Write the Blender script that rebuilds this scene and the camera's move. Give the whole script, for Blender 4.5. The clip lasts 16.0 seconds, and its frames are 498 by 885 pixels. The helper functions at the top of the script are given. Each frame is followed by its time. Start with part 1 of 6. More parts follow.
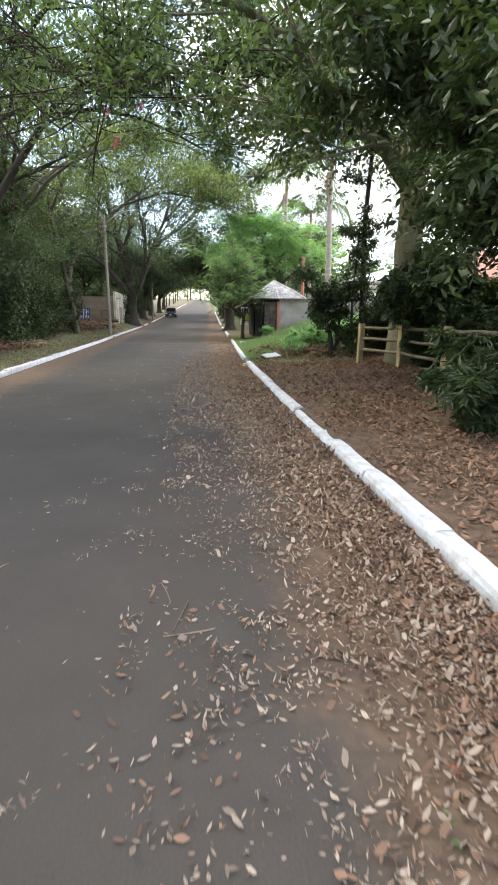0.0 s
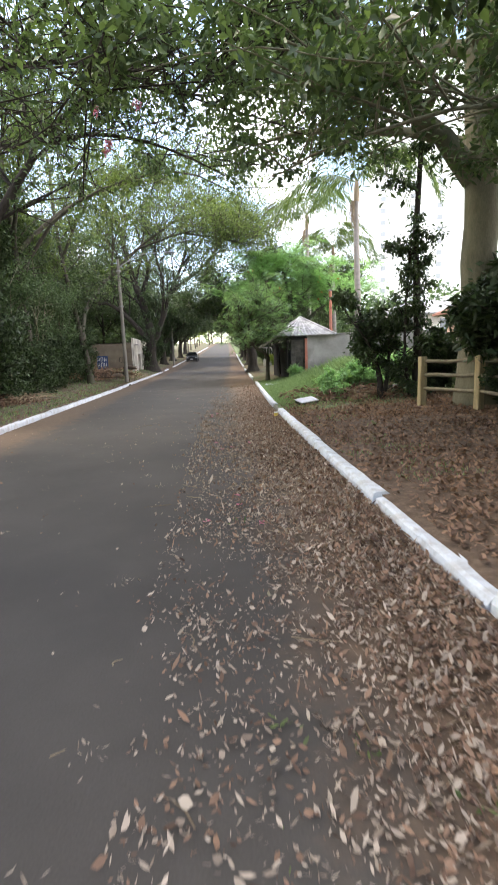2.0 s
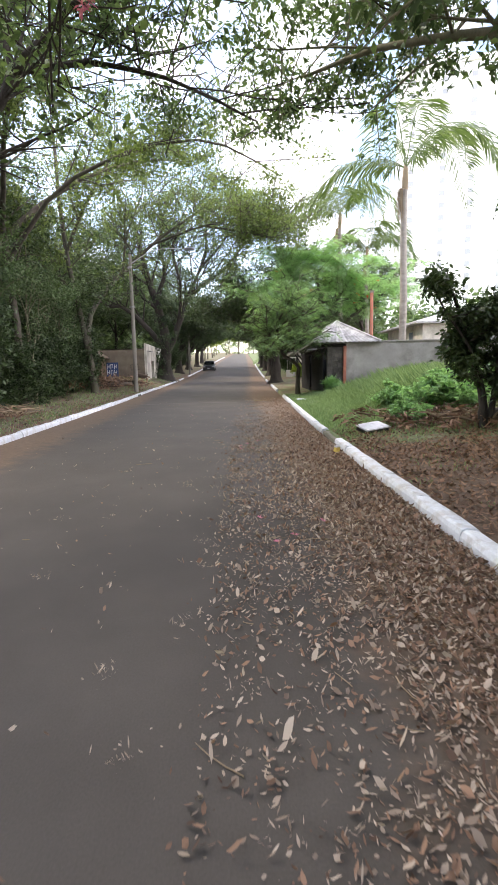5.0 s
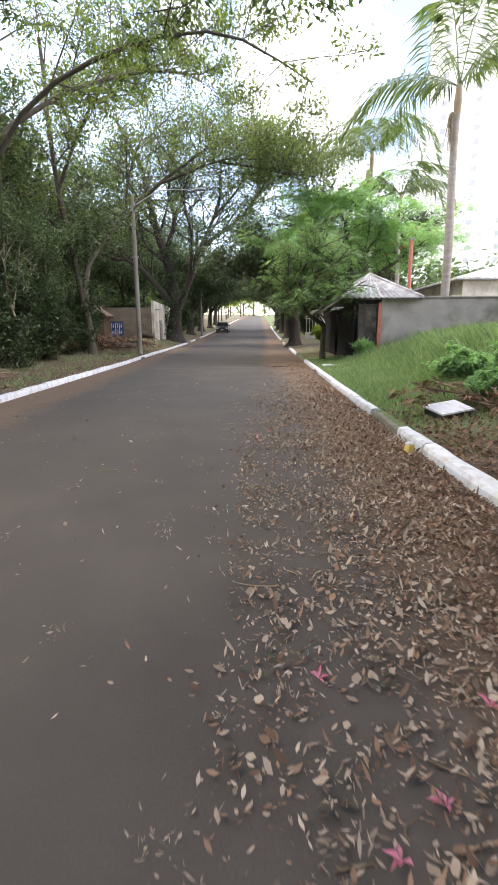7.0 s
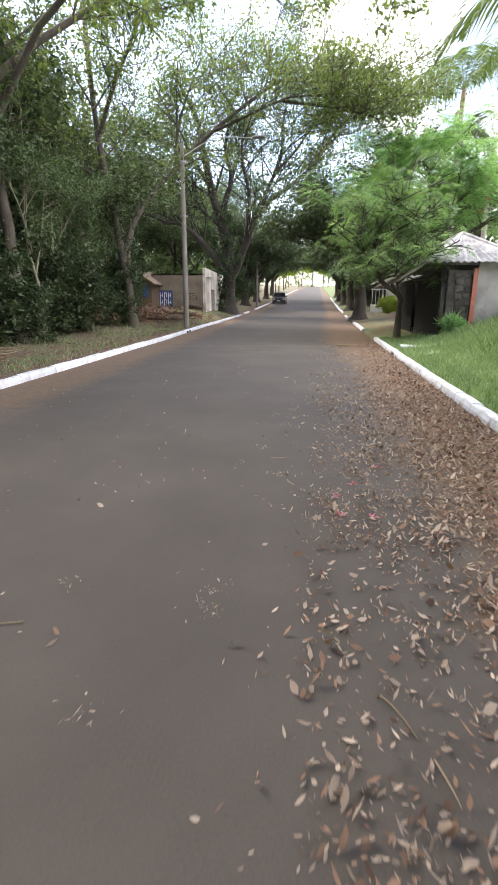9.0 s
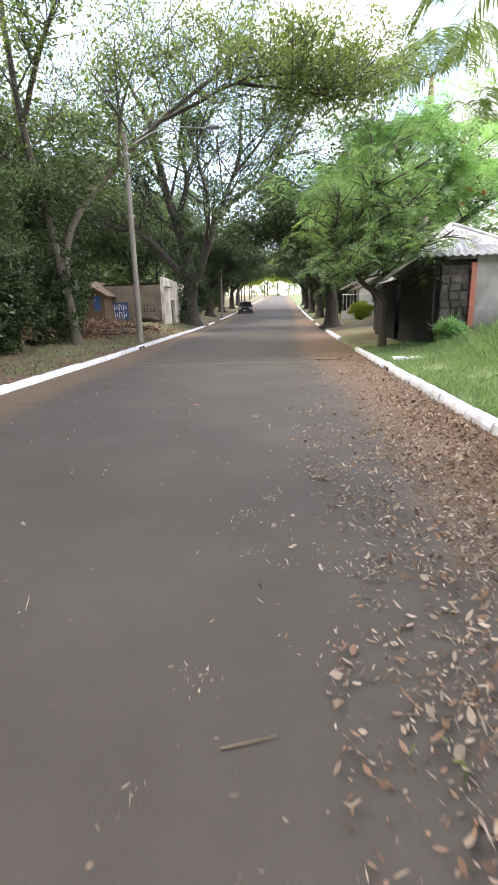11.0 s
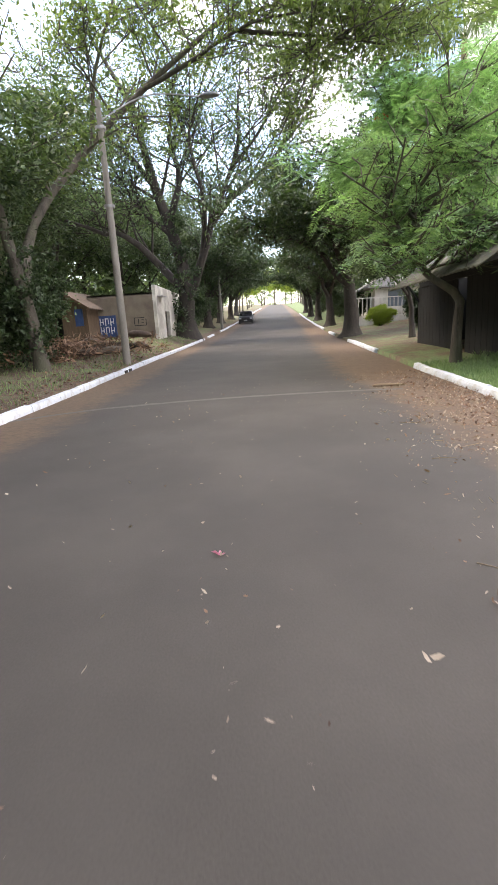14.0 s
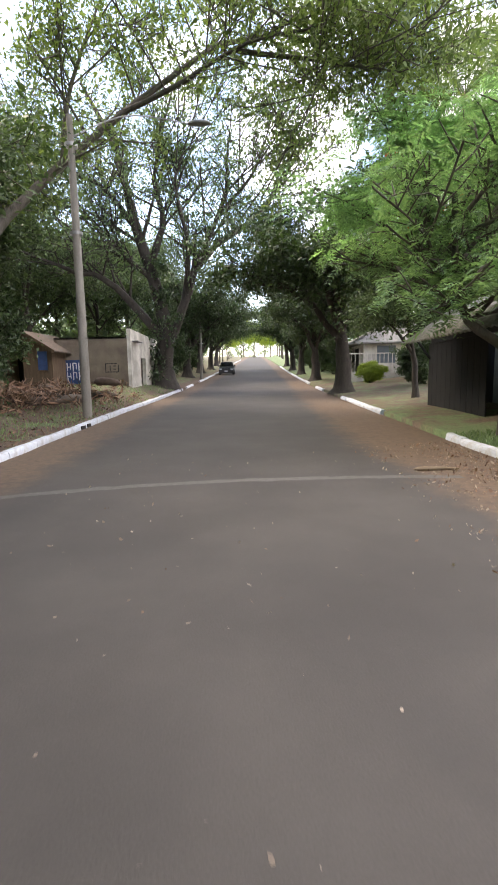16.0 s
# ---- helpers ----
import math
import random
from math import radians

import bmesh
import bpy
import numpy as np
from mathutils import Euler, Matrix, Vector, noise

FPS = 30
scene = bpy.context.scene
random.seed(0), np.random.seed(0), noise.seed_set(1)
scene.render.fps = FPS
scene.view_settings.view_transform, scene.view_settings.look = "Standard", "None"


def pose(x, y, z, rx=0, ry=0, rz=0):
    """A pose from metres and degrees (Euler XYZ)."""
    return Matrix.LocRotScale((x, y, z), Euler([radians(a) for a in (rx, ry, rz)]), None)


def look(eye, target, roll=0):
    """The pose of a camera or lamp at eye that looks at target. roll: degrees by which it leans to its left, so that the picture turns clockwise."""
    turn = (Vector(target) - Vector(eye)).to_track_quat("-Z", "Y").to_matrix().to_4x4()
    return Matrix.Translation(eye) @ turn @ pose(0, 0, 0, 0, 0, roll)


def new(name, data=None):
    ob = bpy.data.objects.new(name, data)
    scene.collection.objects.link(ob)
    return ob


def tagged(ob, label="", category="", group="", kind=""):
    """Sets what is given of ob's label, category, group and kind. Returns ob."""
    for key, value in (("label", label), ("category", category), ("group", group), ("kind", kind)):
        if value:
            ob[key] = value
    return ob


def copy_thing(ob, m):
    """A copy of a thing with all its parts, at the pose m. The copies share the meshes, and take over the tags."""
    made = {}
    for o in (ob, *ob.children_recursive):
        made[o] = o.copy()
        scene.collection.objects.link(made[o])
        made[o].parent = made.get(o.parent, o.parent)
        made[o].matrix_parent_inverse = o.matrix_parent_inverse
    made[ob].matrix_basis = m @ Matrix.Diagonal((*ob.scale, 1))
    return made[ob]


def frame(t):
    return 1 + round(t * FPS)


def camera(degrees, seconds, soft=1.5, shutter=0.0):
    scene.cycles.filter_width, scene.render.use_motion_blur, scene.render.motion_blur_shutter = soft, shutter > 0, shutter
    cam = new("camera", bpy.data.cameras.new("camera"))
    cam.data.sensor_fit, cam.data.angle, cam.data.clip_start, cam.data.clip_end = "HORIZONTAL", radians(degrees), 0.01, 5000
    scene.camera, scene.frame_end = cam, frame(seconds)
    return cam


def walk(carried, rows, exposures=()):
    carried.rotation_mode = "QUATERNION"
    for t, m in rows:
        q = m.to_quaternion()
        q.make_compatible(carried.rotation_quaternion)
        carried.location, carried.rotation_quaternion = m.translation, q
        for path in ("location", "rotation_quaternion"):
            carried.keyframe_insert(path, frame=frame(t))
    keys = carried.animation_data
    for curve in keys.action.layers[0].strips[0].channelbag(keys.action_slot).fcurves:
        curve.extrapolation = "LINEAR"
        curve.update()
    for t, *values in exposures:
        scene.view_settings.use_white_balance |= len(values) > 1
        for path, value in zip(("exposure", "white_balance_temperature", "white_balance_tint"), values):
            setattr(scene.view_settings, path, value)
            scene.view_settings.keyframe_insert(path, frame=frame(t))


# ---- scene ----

# ---- camera and walk ----
PATH = [
    (0, (0.368, -0.343, 1.621), (0.536, 1.59, 1.129), 0.7),
    (0.5, (0.407, 0.502, 1.592), (0.563, 2.432, 1.079), 0.6),
    (1, (0.432, 1.342, 1.58), (0.539, 3.272, 1.052), 0.2),
    (1.5, (0.389, 2.144, 1.596), (0.455, 4.096, 1.151), -0.3),
    (2, (0.387, 2.971, 1.577), (0.457, 4.944, 1.243), -2.1),
    (2.5, (0.264, 3.715, 1.59), (0.336, 5.71, 1.451), -1.6),
    (3, (0.208, 4.559, 1.537), (0.264, 6.555, 1.401), -0.9),
    (3.5, (0.114, 5.298, 1.55), (0.117, 7.294, 1.39), 0.0),
    (4, (0.05, 6.012, 1.57), (0.059, 8.004, 1.367), -0.7),
    (4.2, (0.036, 6.306, 1.582), (0.042, 8.295, 1.346), -0.7),
    (6.3, (-0.165, 9.32, 1.43), (-0.115, 11.288, 1.076), -0.8),
    (6.5, (-0.15, 9.706, 1.439), (-0.128, 11.665, 1.038), 0.5),
    (7, (-0.159, 10.537, 1.403), (-0.198, 12.489, 0.97), -0.2),
    (7.5, (-0.143, 11.345, 1.392), (-0.27, 13.269, 0.862), 0.5),
    (8, (-0.236, 12.122, 1.397), (-0.456, 14.034, 0.854), 1.6),
    (10.3, (-0.421, 15.776, 1.42), (-0.611, 17.696, 0.893), -1.7),
    (10.5, (-0.442, 16.085, 1.38), (-0.582, 18.01, 0.859), -1.9),
    (11, (-0.519, 16.881, 1.365), (-0.659, 18.811, 0.862), -1.4),
    (11.5, (-0.63, 17.704, 1.356), (-0.758, 19.634, 0.846), -1.7),
    (12, (-0.77, 18.503, 1.353), (-0.907, 20.427, 0.822), -0.3),
    (12.5, (-1.007, 19.279, 1.384), (-1.161, 21.202, 0.856), -0.9),
    (13, (-1.131, 20.049, 1.402), (-1.289, 21.979, 0.902), -1.3),
    (13.5, (-1.328, 20.831, 1.393), (-1.474, 22.772, 0.934), -1.2),
    (14, (-1.45, 21.644, 1.382), (-1.591, 23.584, 0.917), -3.4),
    (14.5, (-1.568, 22.406, 1.404), (-1.655, 24.355, 0.965), -0.4),
    (15, (-1.65, 23.216, 1.392), (-1.694, 25.169, 0.964), -1.3),
    (15.5, (-1.776, 23.934, 1.396), (-1.819, 25.891, 0.986), -0.6),
    (16, (-1.884, 24.721, 1.426), (-1.919, 26.703, 1.154), -1.0),
]
cam = camera(53.7, 16.0, soft=1.5, shutter=0.25)
walk(cam, [(t, look(eye, target, roll)) for t, eye, target, roll in PATH],
     exposures=[(0.0, 1.95, 7450, 9), (4.0, 2.0, 7450, 14), (6.5, 1.95, 7500, 15), (8.0, 2.1, 7500, 15), (12.0, 2.35, 7500, 14), (14.5, 2.2, 7550, 14), (16.0, 2.1, 7550, 14)])

# ---- world and sun ----
SUN_EL, SUN_AZ = radians(50), radians(285)
w = bpy.data.worlds.new("world")
scene.world = w
w.use_nodes = True
wt = w.node_tree
sky = wt.nodes.new("ShaderNodeTexSky")
sky.sky_type = "NISHITA"
sky.sun_disc = False
sky.sun_elevation = SUN_EL
sky.sun_rotation = SUN_AZ
wco = wt.nodes.new("ShaderNodeTexCoord")
wno = wt.nodes.new("ShaderNodeTexNoise")
wno.inputs["Scale"].default_value = 3.2
wno.inputs["Detail"].default_value = 6
wra = wt.nodes.new("ShaderNodeValToRGB")
wra.color_ramp.elements[0].position = 0.5
wra.color_ramp.elements[1].position = 0.72
wmx = wt.nodes.new("ShaderNodeMixRGB")
wmx.inputs[2].default_value = (10.4, 10.9, 12.6, 1)
wt.links.new(wco.outputs["Generated"], wno.inputs["Vector"])
wsx = wt.nodes.new("ShaderNodeSeparateXYZ")
wt.links.new(wco.outputs["Generated"], wsx.inputs[0])
wma = wt.nodes.new("ShaderNodeMath")
wma.operation = "MULTIPLY_ADD"
wma.inputs[1].default_value = 0.34
wt.links.new(wsx.outputs[0], wma.inputs[0])
wt.links.new(wno.outputs["Fac"], wma.inputs[2])
wt.links.new(wma.outputs[0], wra.inputs[0])
wt.links.new(wra.outputs[0], wmx.inputs[0])
wt.links.new(sky.outputs[0], wmx.inputs[1])
wt.links.new(wmx.outputs[0], wt.nodes["Background"].inputs[0])
wt.nodes["Background"].inputs[1].default_value = 0.15
sun = new("sun", bpy.data.lights.new("sun", "SUN"))
sun.data.energy = 1.5
sun.data.angle = radians(28)
sun.data.color = (1.0, 0.95, 0.86)
sun.matrix_world = look((math.sin(SUN_AZ) * math.cos(SUN_EL) * 100, math.cos(SUN_AZ) * math.cos(SUN_EL) * 100, math.sin(SUN_EL) * 100), (0, 0, 0))


# ---- materials ----
def ramp(nt, fac, stops):
    n = nt.nodes.new("ShaderNodeValToRGB")
    while len(n.color_ramp.elements) < len(stops):
        n.color_ramp.elements.new(0.5)
    for e, (p, c) in zip(n.color_ramp.elements, stops):
        e.position, e.color = p, (*c, 1)
    nt.links.new(fac, n.inputs[0])
    return n.outputs[0]


def noise_tex(nt, vec, scale, detail=5.0, rough=0.6):
    n = nt.nodes.new("ShaderNodeTexNoise")
    n.inputs["Scale"].default_value = scale
    n.inputs["Detail"].default_value = detail
    n.inputs["Roughness"].default_value = rough
    nt.links.new(vec, n.inputs["Vector"])
    return n.outputs["Fac"]


def math_node(nt, op, a, b):
    n = nt.nodes.new("ShaderNodeMath")
    n.operation = op
    for i, v in enumerate((a, b)):
        if isinstance(v, (int, float)):
            n.inputs[i].default_value = v
        else:
            nt.links.new(v, n.inputs[i])
    return n.outputs[0]


def mix_rgb(nt, fac, a, b, how="MIX"):
    n = nt.nodes.new("ShaderNodeMixRGB")
    n.blend_type = how
    for i, v in enumerate((fac, a, b)):
        if isinstance(v, (int, float)):
            n.inputs[i].default_value = v
        elif isinstance(v, tuple):
            n.inputs[i].default_value = (*v, 1)
        else:
            nt.links.new(v, n.inputs[i])
    return n.outputs[0]


def surface(name, dark, light, scale=6.0, fine=60.0, rough=0.85, bump=0.3, dist=0.01, stain=None, stain_scale=1.2, stain_amount=0.5, metal=0.0, stretch=(1, 1, 1), vary=0.0):
    """A rough surface with grain at two scales, stains and relief."""
    m = bpy.data.materials.new(name)
    m.use_nodes = True
    nt = m.node_tree
    b = nt.nodes["Principled BSDF"]
    co = nt.nodes.new("ShaderNodeTexCoord")
    mp = nt.nodes.new("ShaderNodeMapping")
    mp.inputs["Scale"].default_value = stretch
    nt.links.new(co.outputs["Object"], mp.inputs["Vector"])
    vec = mp.outputs[0]
    big, small = noise_tex(nt, vec, scale), noise_tex(nt, vec, fine, 3)
    fac = math_node(nt, "ADD", math_node(nt, "MULTIPLY", big, 0.6), math_node(nt, "MULTIPLY", small, 0.4))
    col = ramp(nt, fac, [(0.32, dark), (0.68, light)])
    if stain:
        s = ramp(nt, noise_tex(nt, vec, stain_scale, 6, 0.65), [(0.46, (0, 0, 0)), (0.64, (stain_amount,) * 3)])
        col = mix_rgb(nt, s, col, stain)
    if vary:
        info = nt.nodes.new("ShaderNodeObjectInfo")
        v = math_node(nt, "ADD", math_node(nt, "MULTIPLY", info.outputs["Random"], 2 * vary), 1 - vary)
        col = mix_rgb(nt, 1.0, col, v, "MULTIPLY")
    nt.links.new(col, b.inputs["Base Color"])
    b.inputs["Roughness"].default_value = rough
    b.inputs["Metallic"].default_value = metal
    if bump:
        bp = nt.nodes.new("ShaderNodeBump")
        bp.inputs["Strength"].default_value = bump
        bp.inputs["Distance"].default_value = dist
        nt.links.new(fac, bp.inputs["Height"])
        nt.links.new(bp.outputs[0], b.inputs["Normal"])
    return m


def leaf_material(name, dark, light, through_light=0.4, rough=0.5, clump=0.7):
    """Leaves: colour varies leaf by leaf and clump by clump; light passes through."""
    m = bpy.data.materials.new(name)
    m.use_nodes = True
    nt = m.node_tree
    b = nt.nodes["Principled BSDF"]
    geo = nt.nodes.new("ShaderNodeNewGeometry")
    co = nt.nodes.new("ShaderNodeTexCoord")
    n = noise_tex(nt, co.outputs["Object"], clump, 3)
    fac = math_node(nt, "ADD", math_node(nt, "MULTIPLY", geo.outputs["Random Per Island"], 0.55), math_node(nt, "MULTIPLY", n, 0.5))
    col = ramp(nt, fac, [(0.2, dark), (0.85, light)])
    nt.links.new(col, b.inputs["Base Color"])
    b.inputs["Roughness"].default_value = rough
    tr = nt.nodes.new("ShaderNodeBsdfTranslucent")
    nt.links.new(mix_rgb(nt, 1.0, col, (1.15, 1.22, 0.58), "MULTIPLY"), tr.inputs[0])
    mx = nt.nodes.new("ShaderNodeMixShader")
    mx.inputs[0].default_value = through_light
    nt.links.new(b.outputs[0], mx.inputs[1])
    nt.links.new(tr.outputs[0], mx.inputs[2])
    nt.links.new(mx.outputs[0], nt.nodes["Material Output"].inputs[0])
    return m


def road_material():
    """Worn asphalt, with brown soil drifted along both gutters."""
    m = surface("asphalt", (0.0415, 0.0358, 0.0308), (0.076, 0.0665, 0.0578), scale=0.7, fine=90, rough=0.82, bump=0.5, dist=0.006, stain=(0.043, 0.038, 0.034), stain_scale=0.6, stain_amount=0.45)
    nt = m.node_tree
    b = nt.nodes["Principled BSDF"]
    old = b.inputs["Base Color"].links[0].from_socket
    co = nt.nodes.new("ShaderNodeTexCoord")
    uv = nt.nodes.new("ShaderNodeUVMap")
    sep = nt.nodes.new("ShaderNodeSeparateXYZ")
    nt.links.new(uv.outputs[0], sep.inputs[0])
    n = noise_tex(nt, co.outputs["Object"], 1.6, 7, 0.7)
    # u: metres from the right gutter, v: metres from the left gutter
    right = math_node(nt, "ADD", sep.outputs[0], math_node(nt, "MULTIPLY", n, -1.5))
    left = math_node(nt, "ADD", sep.outputs[1], math_node(nt, "MULTIPLY", n, -1.6))
    soil = ramp(nt, noise_tex(nt, co.outputs["Object"], 9, 6, 0.7), [(0.3, (0.085, 0.053, 0.033)), (0.7, (0.2, 0.128, 0.078))])
    edge = math_node(nt, "MINIMUM", right, left)
    mask = ramp(nt, edge, [(0.0, (0.75,) * 3), (0.6, (0.0,) * 3)])
    nt.links.new(mix_rgb(nt, mask, old, soil), b.inputs["Base Color"])
    return m


def ground_material():
    """Bare brown earth with leaf mould, turning to short grass."""
    m = bpy.data.materials.new("earth_and_grass")
    m.use_nodes = True
    nt = m.node_tree
    b = nt.nodes["Principled BSDF"]
    co = nt.nodes.new("ShaderNodeTexCoord")
    v = co.outputs["Object"]
    earth = ramp(nt, noise_tex(nt, v, 7, 8, 0.7), [(0.3, (0.055, 0.036, 0.025)), (0.52, (0.12, 0.08, 0.055)), (0.72, (0.2, 0.14, 0.1))])
    grass = ramp(nt, noise_tex(nt, v, 14, 6, 0.7), [(0.3, (0.06, 0.09, 0.036)), (0.7, (0.165, 0.225, 0.095))])
    att = nt.nodes.new("ShaderNodeAttribute")
    att.attribute_name = "grassy"
    f = math_node(nt, "ADD", att.outputs["Fac"], math_node(nt, "MULTIPLY", math_node(nt, "SUBTRACT", noise_tex(nt, v, 1.1, 6, 0.7), 0.5), 1.6))
    nt.links.new(mix_rgb(nt, ramp(nt, f, [(0.35, (0, 0, 0)), (0.65, (1, 1, 1))]), earth, grass), b.inputs["Base Color"])
    b.inputs["Roughness"].default_value = 0.95
    bp = nt.nodes.new("ShaderNodeBump")
    bp.inputs["Strength"].default_value = 0.6
    bp.inputs["Distance"].default_value = 0.03
    nt.links.new(noise_tex(nt, v, 18, 8, 0.75), bp.inputs["Height"])
    nt.links.new(bp.outputs[0], b.inputs["Normal"])
    return m


ASPHALT = road_material()
EARTH = ground_material()
PAINT = surface("whitewashed_kerb", (0.5, 0.54, 0.6), (0.7, 0.74, 0.795), scale=5, fine=45, rough=0.8, bump=0.4, dist=0.008, stain=(0.3, 0.27, 0.23), stain_scale=4.0, stain_amount=0.55, vary=0.08)
MOSSY = surface("mossy_concrete", (0.09, 0.085, 0.065), (0.24, 0.23, 0.2), scale=9, fine=60, rough=0.95, bump=0.6, stain=(0.06, 0.075, 0.03), stain_scale=5)
SEAM = surface("pale_seam", (0.085, 0.077, 0.07), (0.15, 0.138, 0.127), scale=12, rough=0.9)
BARK = surface("grey_brown_bark", (0.032, 0.027, 0.022), (0.105, 0.09, 0.074), scale=5, fine=38, rough=0.95, bump=0.9, dist=0.03, stain=(0.07, 0.085, 0.045), stain_scale=1.6, stretch=(1, 1, 0.25))
BARK_PALE = surface("pale_olive_bark", (0.11, 0.105, 0.07), (0.235, 0.22, 0.155), scale=4, fine=40, rough=0.9, bump=0.5, dist=0.02, stain=(0.09, 0.105, 0.055), stain_scale=1.3, stretch=(1, 1, 0.35))
BARK_DARK = surface("dark_bark", (0.016, 0.013, 0.011), (0.062, 0.052, 0.043), scale=5, fine=40, rough=0.95, bump=0.9, dist=0.03, stretch=(1, 1, 0.25))
PALM_BARK = surface("palm_bark", (0.17, 0.15, 0.13), (0.33, 0.3, 0.27), scale=3, fine=30, rough=0.9, bump=0.4, stretch=(1, 1, 3))
LEAF_MID = leaf_material("leaf_mid_green", (0.034, 0.064, 0.034), (0.145, 0.215, 0.11), 0.42)
LEAF_WOOD = leaf_material("leaf_wood_green", (0.02, 0.04, 0.02), (0.095, 0.145, 0.065), 0.35)
LEAF_DARK = leaf_material("leaf_dark_green", (0.016, 0.034, 0.015), (0.07, 0.115, 0.048), 0.3, 0.4)
LEAF_BRIGHT = leaf_material("leaf_bright_green", (0.13, 0.27, 0.13), (0.37, 0.59, 0.33), 0.5)
LEAF_FEATHER = leaf_material("leaf_feathery_green", (0.07, 0.14, 0.078), (0.22, 0.34, 0.19), 0.5)
LEAF_OLIVE = leaf_material("leaf_olive_green", (0.045, 0.075, 0.028), (0.17, 0.225, 0.09), 0.5)
LEAF_YELLOW = leaf_material("leaf_yellow_green", (0.13, 0.2, 0.03), (0.3, 0.38, 0.07), 0.5)
LEAF_PALM = leaf_material("palm_leaf", (0.05, 0.085, 0.03), (0.16, 0.22, 0.1), 0.4, 0.4, 0.4)
LEAF_RED = leaf_material("red_blossom", (0.55, 0.05, 0.03), (0.8, 0.12, 0.06), 0.4)
LEAF_PINK = leaf_material("pink_blossom", (0.4, 0.06, 0.16), (0.7, 0.27, 0.42), 0.3)
GRASS = leaf_material("grass_blades", (0.1, 0.17, 0.08), (0.29, 0.4, 0.22), 0.4, 0.6)
STRAW = leaf_material("dry_stalks", (0.13, 0.09, 0.055), (0.36, 0.28, 0.19), 0.15, 0.8)
WOOD_POST = surface("weathered_yellow_wood", (0.28, 0.215, 0.115), (0.5, 0.41, 0.24), scale=5, fine=40, rough=0.85, bump=0.4, stretch=(3, 3, 0.4), stain=(0.1, 0.1, 0.06), stain_scale=3)
WOOD_RAIL = surface("weathered_grey_rail", (0.13, 0.11, 0.075), (0.28, 0.24, 0.17), scale=5, fine=40, rough=0.9, bump=0.4, stain=(0.07, 0.08, 0.05), stain_scale=3)
CONCRETE = surface("grey_render", (0.21, 0.202, 0.19), (0.37, 0.36, 0.342), scale=1.5, fine=40, rough=0.92, bump=0.3, stain=(0.11, 0.105, 0.1), stain_scale=0.7, stain_amount=0.75)
POLE = surface("pole_concrete", (0.13, 0.12, 0.105), (0.25, 0.235, 0.21), scale=3, fine=50, rough=0.9, bump=0.3, stretch=(1, 1, 0.3), stain=(0.17, 0.15, 0.13))
STONE = surface("rough_stone", (0.03, 0.027, 0.024), (0.11, 0.1, 0.088), scale=6, fine=35, rough=0.95, bump=0.7, dist=0.03, vary=0.35)
MORTAR = surface("dark_mortar", (0.04, 0.037, 0.034), (0.1, 0.095, 0.09), rough=0.95)
RED_POST = surface("faded_red_paint", (0.3, 0.085, 0.05), (0.5, 0.18, 0.12), scale=6, fine=40, rough=0.7, bump=0.2, stain=(0.25, 0.15, 0.12))
SHEET = surface("fibre_cement_sheet", (0.3, 0.3, 0.31), (0.52, 0.52, 0.53), scale=2.5, fine=30, rough=0.85, bump=0.2, stain=(0.13, 0.13, 0.13), stain_scale=1.8, stain_amount=0.7)
# near-black base: the shade of the shelter's open inside is put into the colour
SHADED_WOOD = surface("shade_darkened_boards", (0.006, 0.006, 0.006), (0.018, 0.017, 0.016), scale=4, fine=40, rough=0.97, bump=0.4, stretch=(4, 4, 0.5))
WHITEWALL = surface("dirty_white_wall", (0.5, 0.47, 0.42), (0.72, 0.69, 0.63), scale=1.4, fine=30, rough=0.9, bump=0.2, stain=(0.24, 0.22, 0.19), stain_scale=0.8, stain_amount=0.6)
BEIGE = surface("stained_beige_render", (0.12, 0.098, 0.074), (0.24, 0.2, 0.155), scale=1.4, fine=30, rough=0.92, bump=0.3, stain=(0.12, 0.09, 0.075), stain_scale=0.8, stain_amount=0.7)
SHACK = surface("raw_ochre_boards", (0.065, 0.042, 0.027), (0.15, 0.1, 0.062), scale=3, fine=30, rough=0.9, bump=0.3, stretch=(3, 3, 0.4))
ROOFTILE = surface("faded_red_tiles", (0.2, 0.085, 0.06), (0.36, 0.18, 0.14), scale=4, fine=30, rough=0.85, bump=0.4, stain=(0.16, 0.1, 0.085), stain_scale=2)
PINKWALL = surface("faded_pink_render", (0.42, 0.27, 0.22), (0.6, 0.42, 0.36), scale=1.4, fine=30, rough=0.9, bump=0.2, stain=(0.25, 0.18, 0.15), stain_scale=0.9)
TILE = surface("brown_roof_tiles", (0.06, 0.042, 0.033), (0.15, 0.105, 0.08), scale=6, fine=30, rough=0.9, bump=0.5, stain=(0.07, 0.07, 0.06))
BLUE = surface("faded_blue_paint", (0.015, 0.04, 0.12), (0.035, 0.08, 0.22), scale=4, rough=0.7)
RED = surface("red_gate_paint", (0.35, 0.035, 0.025), (0.55, 0.07, 0.05), scale=4, rough=0.6)
DARK = surface("dark_opening", (0.012, 0.011, 0.01), (0.03, 0.028, 0.026), rough=0.9)
# near-white walls: the glare of the bright sky is put into the colour
TOWERWALL = surface("glare_washed_tower_render", (0.78, 0.77, 0.74), (0.86, 0.85, 0.83), scale=0.2, fine=4, rough=0.8, bump=0.0)
GLASSY = surface("window_glass", (0.10, 0.12, 0.14), (0.2, 0.23, 0.26), scale=1, rough=0.12, bump=0.0)
